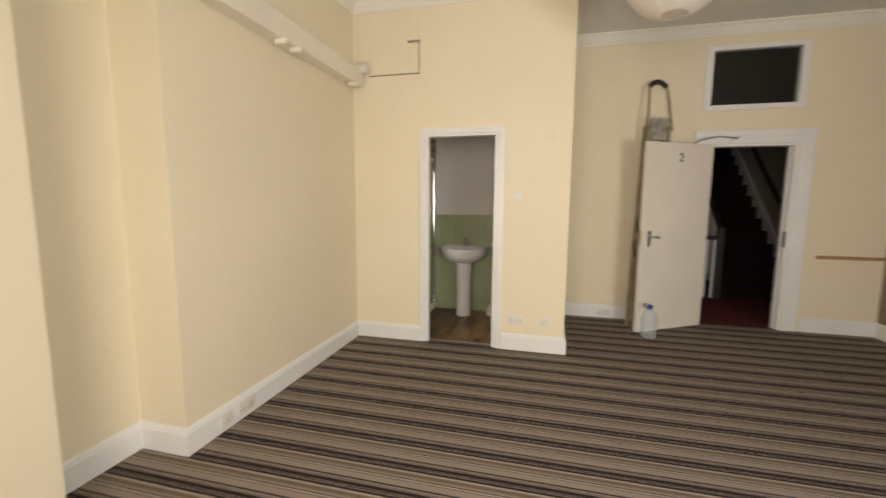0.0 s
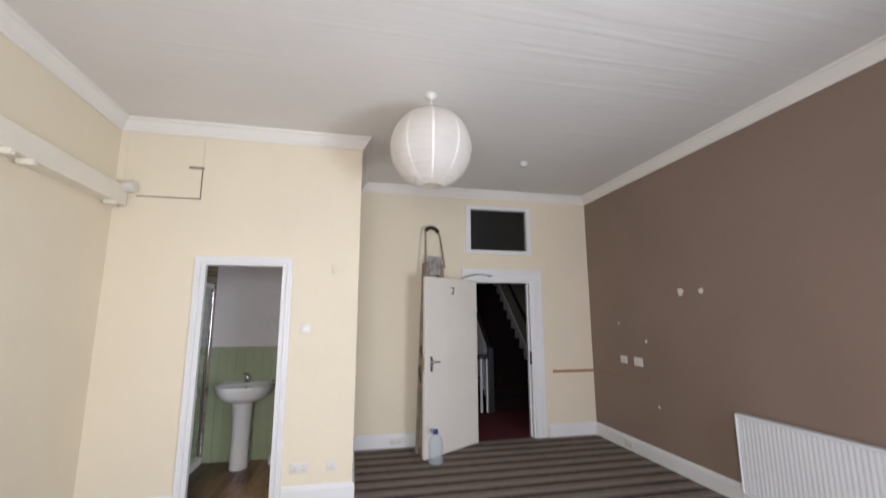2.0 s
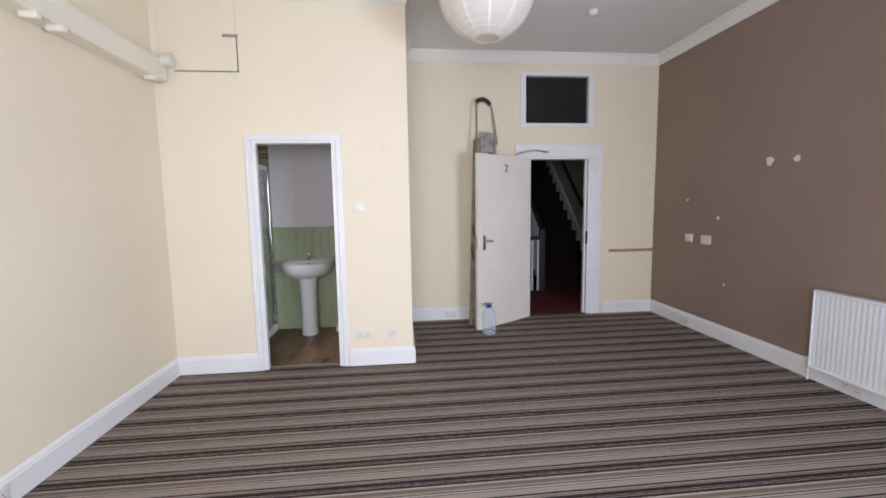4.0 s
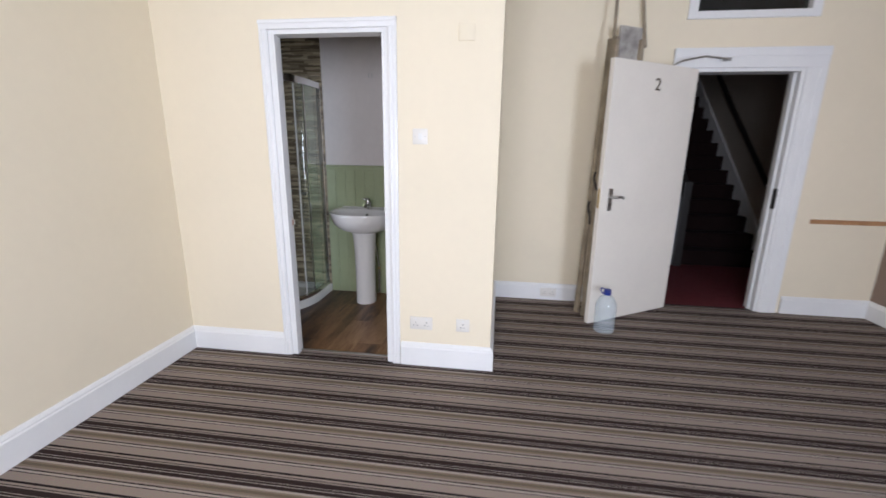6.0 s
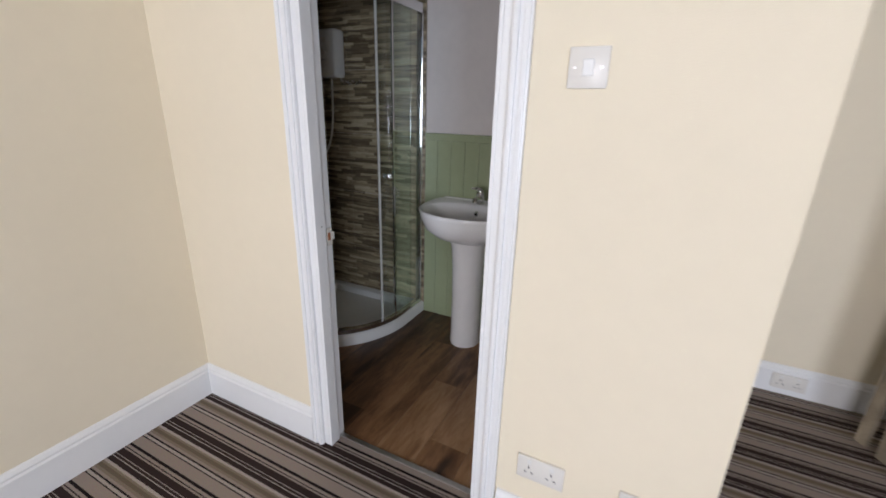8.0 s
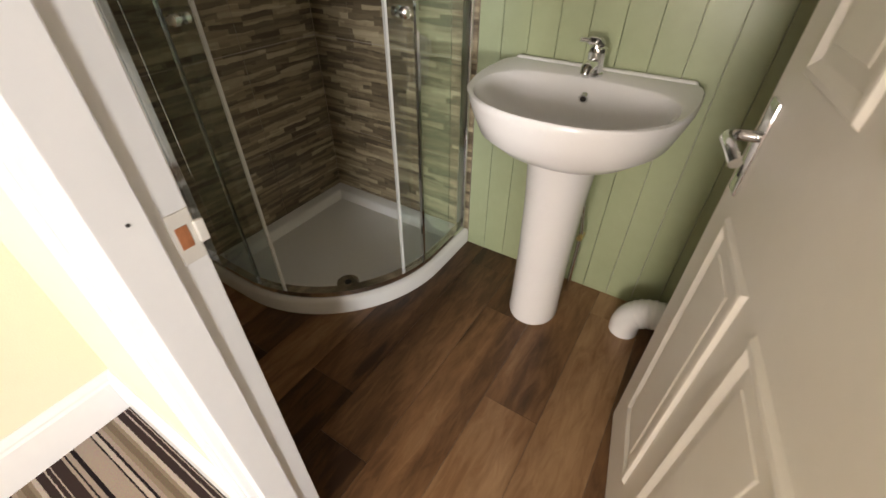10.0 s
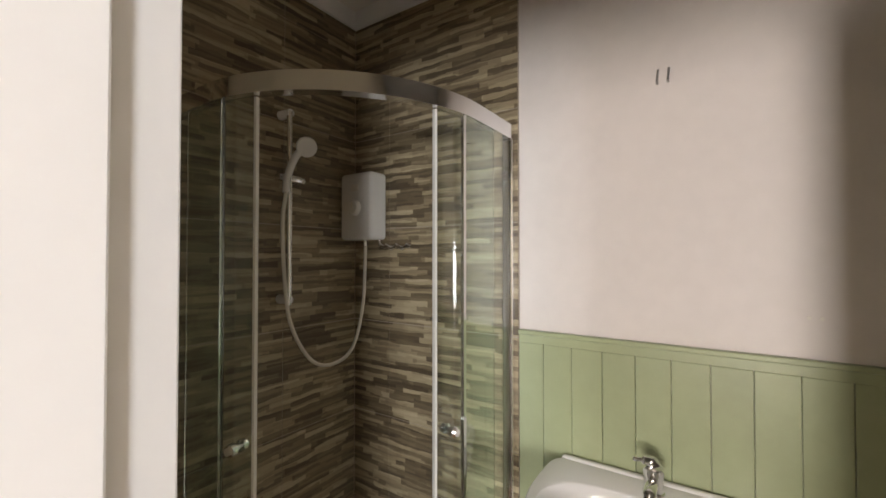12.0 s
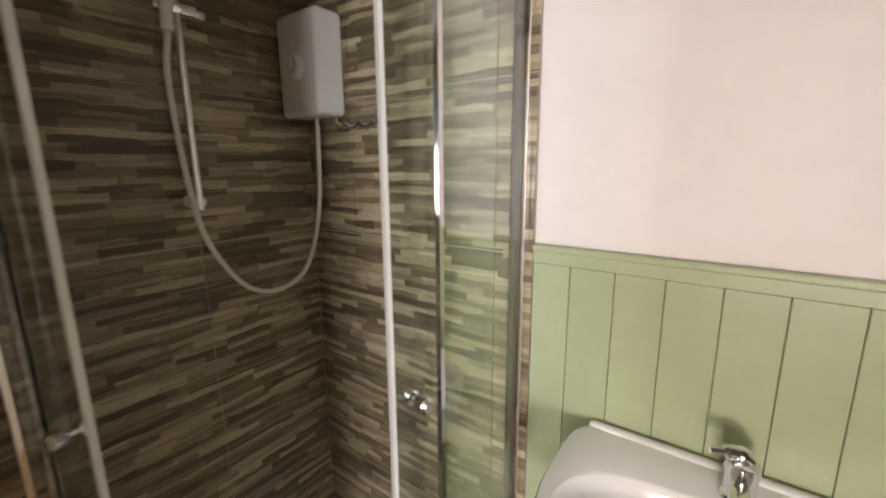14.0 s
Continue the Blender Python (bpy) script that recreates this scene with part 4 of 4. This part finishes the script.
c0 = Vector((0.118, 0.024, 0.588))
part("head", tube(B(), [c0 - ax * 0.022, c0 - ax * 0.012, c0 + ax * 0.012, c0 + ax * 0.024, c0 + ax * 0.026], [0.016, 0.031, 0.038, 0.036, 0.028], 22), M_PLASTIC, hs, "", True)
hose = spline([(0.085, -0.035, 0.41), (0.080, -0.045, 0.30), (0.075, -0.03, 0.08), (0.075, 0.0, -0.08), (0.085, 0.08, -0.215), (0.105, 0.17, -0.245), (0.125, 0.255, -0.19), (0.122, 0.315, -0.02), (0.116, 0.335, 0.226)], 12)
part("hose", tube(B(), hose, 0.0068, 8), M_TRUNK, rr, "pale flexible hose", True)

# wash basin on a pedestal
wb_ = thing("wash_basin", pose(0.917, 1.2825, 0), "white ceramic wash basin on a pedestal", "wash basin")
NB = 64


def outline(a, bf, bb, yc, e_f, e_b, z, s=1.0, sy=None):
    sy = s if sy is None else sy
    lp = []
    for k in range(NB):
        t = 2 * math.pi * k / NB
        c, s2 = math.cos(t), math.sin(t)
        e = e_f if s2 < 0 else e_b
        x = a * math.copysign(abs(c) ** (2 / e), c)
        y = yc + (bf if s2 < 0 else bb) * math.copysign(abs(s2) ** (2 / e), s2)
        lp.append((x * s, y * sy, z))
    return lp


o = lambda z, s, sy=None: outline(0.296, 0.352, 0.155, -0.156, 2.35, 5.0, z, s, sy)
i_ = lambda z, s, dy: [(x * s, (y + 0.255) * s - 0.255 + dy, z) for x, y, _ in outline(0.262, 0.232, 0.13, -0.255, 2.3, 2.6, z)]
loops = [o(0.645, 0.30, 0.55), o(0.655, 0.45, 0.64), o(0.69, 0.74, 0.82), o(0.735, 0.90, 0.93), o(0.785, 0.96, 0.975), o(0.82, 0.995), o(0.838, 1.0), o(0.845, 0.985, 0.992), i_(0.843, 1.06, -0.002), i_(0.838, 1.0, 0), i_(0.815, 0.95, 0), i_(0.77, 0.86, 0.0), i_(0.73, 0.68, 0.0), i_(0.705, 0.4, 0.0), i_(0.698, 0.12, 0.0)]
part("bowl", rings(B(), loops), M_CERAM, wb_, "", True)
part("back_ledge", box(B(), -0.272, 0.272, -0.030, -0.0008, 0.80, 0.851, 0.012, 3), M_CERAM, wb_, "", True)
part("pedestal", rings(B(), [[(r * 1.0 * math.cos(2 * math.pi * k / 32), -0.205 + yo + r * 1.12 * math.sin(2 * math.pi * k / 32), z) for k in range(32)] for r, z, yo in ((0.089, 0.0005, -0.02), (0.091, 0.012, -0.02), (0.089, 0.06, -0.02), (0.088, 0.3, -0.02), (0.093, 0.5, -0.02), (0.101, 0.62, -0.02), (0.115, 0.70, -0.03))]), M_CERAM, wb_, "ceramic pedestal", True)
ov = part("overflow", tube(B(), [(0.004, -0.145, 0.80), (0.004, -0.158, 0.795)], [0.0135, 0.0135], 18), M_CHROME, wb_, "chrome overflow ring", True)
part("overflow_hole", tube(B(), [(0.004, -0.157, 0.795), (0.004, -0.1595, 0.794)], 0.0085, 16), M_DARK, ov)
ws = part("waste", lathe(B(), [(0.030, 0.698), (0.030, 0.7025), (0.02, 0.703)], 20, (0, -0.255)), M_CHROME, wb_, "chrome waste", True)
part("waste_hole", lathe(B(), [(0.012, 0.7025), (0.012, 0.7036), (0.008, 0.7037)], 16, (0, -0.255)), M_DARK, ws)
tp = thing("mixer_tap", pose(0.917, 1.195, 0.845), "small chrome mixer tap on the basin", "tap")
part("body", tube(B(), [(0, 0, 0), (0, 0, 0.006), (0, 0, 0.010), (0, 0, 0.045), (0, 0, 0.060), (0, 0, 0.072), (0, 0, 0.078)], [0.028, 0.028, 0.024, 0.024, 0.027, 0.025, 0.014], 24), M_CHROME, tp, "", True)
part("spout", tube(B(), spline([(0, -0.012, 0.028), (0, -0.045, 0.036), (0, -0.078, 0.034), (0, -0.092, 0.016)], 6), [0.0165] * 14 + [0.0145] * 4 + [0.012], 16), M_CHROME, tp, "", True)
part("lever", tube(B(), spline([(0.004, 0.004, 0.074), (-0.012, -0.006, 0.088), (-0.028, -0.016, 0.090), (-0.048, -0.026, 0.092)], 5), [0.016] * 5 + [0.012] * 5 + [0.006] * 6, 12), M_CHROME, tp, "", True)
iv = thing("basin_pipe", pose(0.998, 1.215, 0), "small chrome supply pipe and valve behind the pedestal", "pipe")
part("pipe", tube(B(), [(0, 0, 0.0005), (0, 0, 0.30), (-0.03, 0, 0.5), (-0.05, -0.02, 0.66)], 0.0075, 10), M_CHROME, iv, "", True)
part("valve", tube(B(), [(0, -0.02, 0.28), (0, 0.02, 0.28)], 0.011, 12), M_BRASS, iv, "", True)

# toilet beside the basin
to = thing("toilet", pose(1.585, 1.281, 0), "white close-coupled toilet half hidden behind the door", "toilet")
part("cistern", box(B(), -0.215, 0.19, -0.185, -0.001, 0.40, 0.775, 0.022, 3), M_CERAM, to, "", True)
part("cistern_lid", box(B(), -0.225, 0.20, -0.195, -0.001, 0.775, 0.81, 0.012, 3), M_CERAM, to, "", True)
part("flush_button", lathe(B(), [(0.022, 0.8095), (0.022, 0.816), (0.017, 0.818)], 18, (-0.01, -0.10)), M_CHROME, to, "", True)


def egg(a, f, bk, z, yo=0.0):
    return [(a * math.cos(t), -0.36 + yo + (f if math.sin(t) < 0 else bk) * math.sin(t), z) for t in (2 * math.pi * k / 32 for k in range(32))]


part("pan", rings(B(), [egg(0.11, 0.14, 0.30, 0.0005), egg(0.105, 0.13, 0.30, 0.06), egg(0.12, 0.16, 0.28, 0.2), egg(0.165, 0.235, 0.22, 0.34), egg(0.175, 0.25, 0.20, 0.40)]), M_CERAM, to, "", True)
part("seat_lid", rings(B(), [egg(0.178, 0.255, 0.17, 0.401), egg(0.182, 0.26, 0.175, 0.412), egg(0.178, 0.255, 0.17, 0.43), egg(0.14, 0.21, 0.14, 0.44)]), M_PLASTIC, to, "white seat with closed lid", True)
pc = thing("waste_connector", pose(1.245, 1.13, 0), "white ribbed flexible waste pipe curving to the floor", "pipe")
path = spline([(0, 0, 0.0005), (0.0, 0, 0.045), (0.02, 0, 0.09), (0.065, 0.004, 0.115), (0.12, 0.008, 0.118), (0.165, 0.01, 0.118)], 12)
part("hose", tube(B(), path, [0.050 + (0.003 if (k // 2) % 2 else 0.0) * (1 if k > 26 else 0) for k in range(len(path))], 20), M_PLASTIC, pc, "", True)

# bathroom door, opened inwards
L = 0.68
bd = thing("door_2", pose(1.418, 0.093, 0, 0, 0, 99.7), "open white moulded panel door with a chrome handle", "door", kind="structure")
part("leaf", box(B(), 0.0, L, -0.035, 0.0, 0.008, 2.005, 0.003), M_DOOR, bd)
for x0, x1 in ((0.095, 0.305), (0.375, 0.585)):
    for z0, z1 in ((0.20, 0.80), (1.03, 1.60), (1.69, 1.88)):
        bm = B()
        w = 0.028
        rect = lambda e, y: [(x0 + e, y, z0 + e), (x1 - e, y, z0 + e), (x1 - e, y, z1 - e), (x0 + e, y, z1 - e)]
        rings(bm, [rect(0, 0.0003), rect(0.006, 0.007), rect(0.014, 0.008), rect(w, 0.0012), rect(w + 0.02, 0.0025), rect(w + 0.022, 0.0045)])
        part("moulded_panel", bm, M_DOOR, bd)
lever_handle(bd, L - 0.055, 0.905, -1, M_CHROME, 0.16)
for z in (0.2, 1.0, 1.8):
    part("hinge", tube(B(), [(-0.004, 0.004, z - 0.045), (-0.004, 0.004, z + 0.045)], 0.006), M_STEEL, bd, "", True)
hk = thing("wall_hook", pose(0.937, 1.297, 1.985), "two bare steel screws standing out of the wall", "screws")
for x in (-0.014, 0.014):
    part("screw", tube(B(), [(x, -0.001, 0), (x, -0.014, 0.004), (x + 0.003, -0.016, 0.035)], 0.0032, 8), M_STEEL, hk)

pl = thing("wall_plugs", pose(1.262, 1.297, 1.33), "two small wall plugs in the off-white wall", "wall plugs")
for x in (-0.012, 0.012):
    part("plug", tube(B(), [(x, -0.0005, 0), (x, -0.003, 0)], 0.005, 10), M_TRUNK, pl)

# sage green boarding: boards, frieze and cap
gp = thing("wall_panelling", pose(0, 0, 0), "sage green painted tongue-and-groove boarding", "wall panelling", kind="structure")
xs = [0.4915, 0.5785] + [0.672 + 0.0935 * i for i in range(14)] + [1.962]
for a, c in zip(xs, xs[1:]):
    part("board", box(B(), a + 0.0006, c - 0.0006, 1.284, 1.2965, 0.0005, 1.1867, 0.0016, 1), M_GREEN, gp)
part("frieze", box(B(), 0.4915, 1.962, 1.2835, 1.2965, 1.187, 1.214, 0.001), M_GREEN, gp)
part("cap", box(B(), 0.4915, 1.962, 1.274, 1.2965, 1.214, 1.230, 0.004), M_GREEN, gp)

# shower tiling
tl = solo("wall_tiling_side", box(B(), -0.3195, TX - 0.003, 0.087, TY + 0.008, 0.0, 2.53), M_GROUT, "brown strip-mosaic tiling beside the shower", "tiling", "structure")
tb = solo("wall_tiling_back", box(B(), TX - 0.003, 0.489, TY + 0.003, 1.2965, 0.0, 2.53), M_GROUT, "brown strip-mosaic tiling behind the shower", "tiling", "structure")
zs = [0.0, 0.40, 0.80, 1.20, 1.60, 2.0, 2.40, 2.53]
for a, c in zip(zs, zs[1:]):
    for y0, y1 in ((0.087, 0.315), (0.315, 0.915), (0.915, TY)):
        part("tile", box(B(), TX - 0.004, TX, y0 + 0.0017, y1 - 0.0017, a + 0.0017, c - 0.0017), M_TILE, tl)
    for x0, x1 in ((TX, -0.103), (-0.103, 0.490)):
        part("tile", box(B(), x0 + 0.0017, x1 - 0.0017, TY, TY + 0.004, a + 0.0017, c - 0.0017), M_TILE, tb)

# plank floor
fl_ = solo("floor_bathroom", box(B(), -0.32, 1.99, 0.06, 1.30, -0.12, -0.004), M_DARK, "dark wood-look plank floor", "floor", "structure")
rnd = random.Random(5)
PW = 0.18
x = -0.322
k = 0
while x < 1.98:
    y = 0.062 - rnd.random() * 0.8
    while y < 1.297:
        y1 = y + 0.92
        a, c = max(y, 0.062), min(y1, 1.297)
        if c - a > 0.01:
            part("plank", box(B(), x + 0.0007, min(x + PW, 1.985) - 0.0007, a + 0.0007, c - 0.0007, -0.003, 0.0), M_PLANK, fl_)
        y = y1
    x += PW
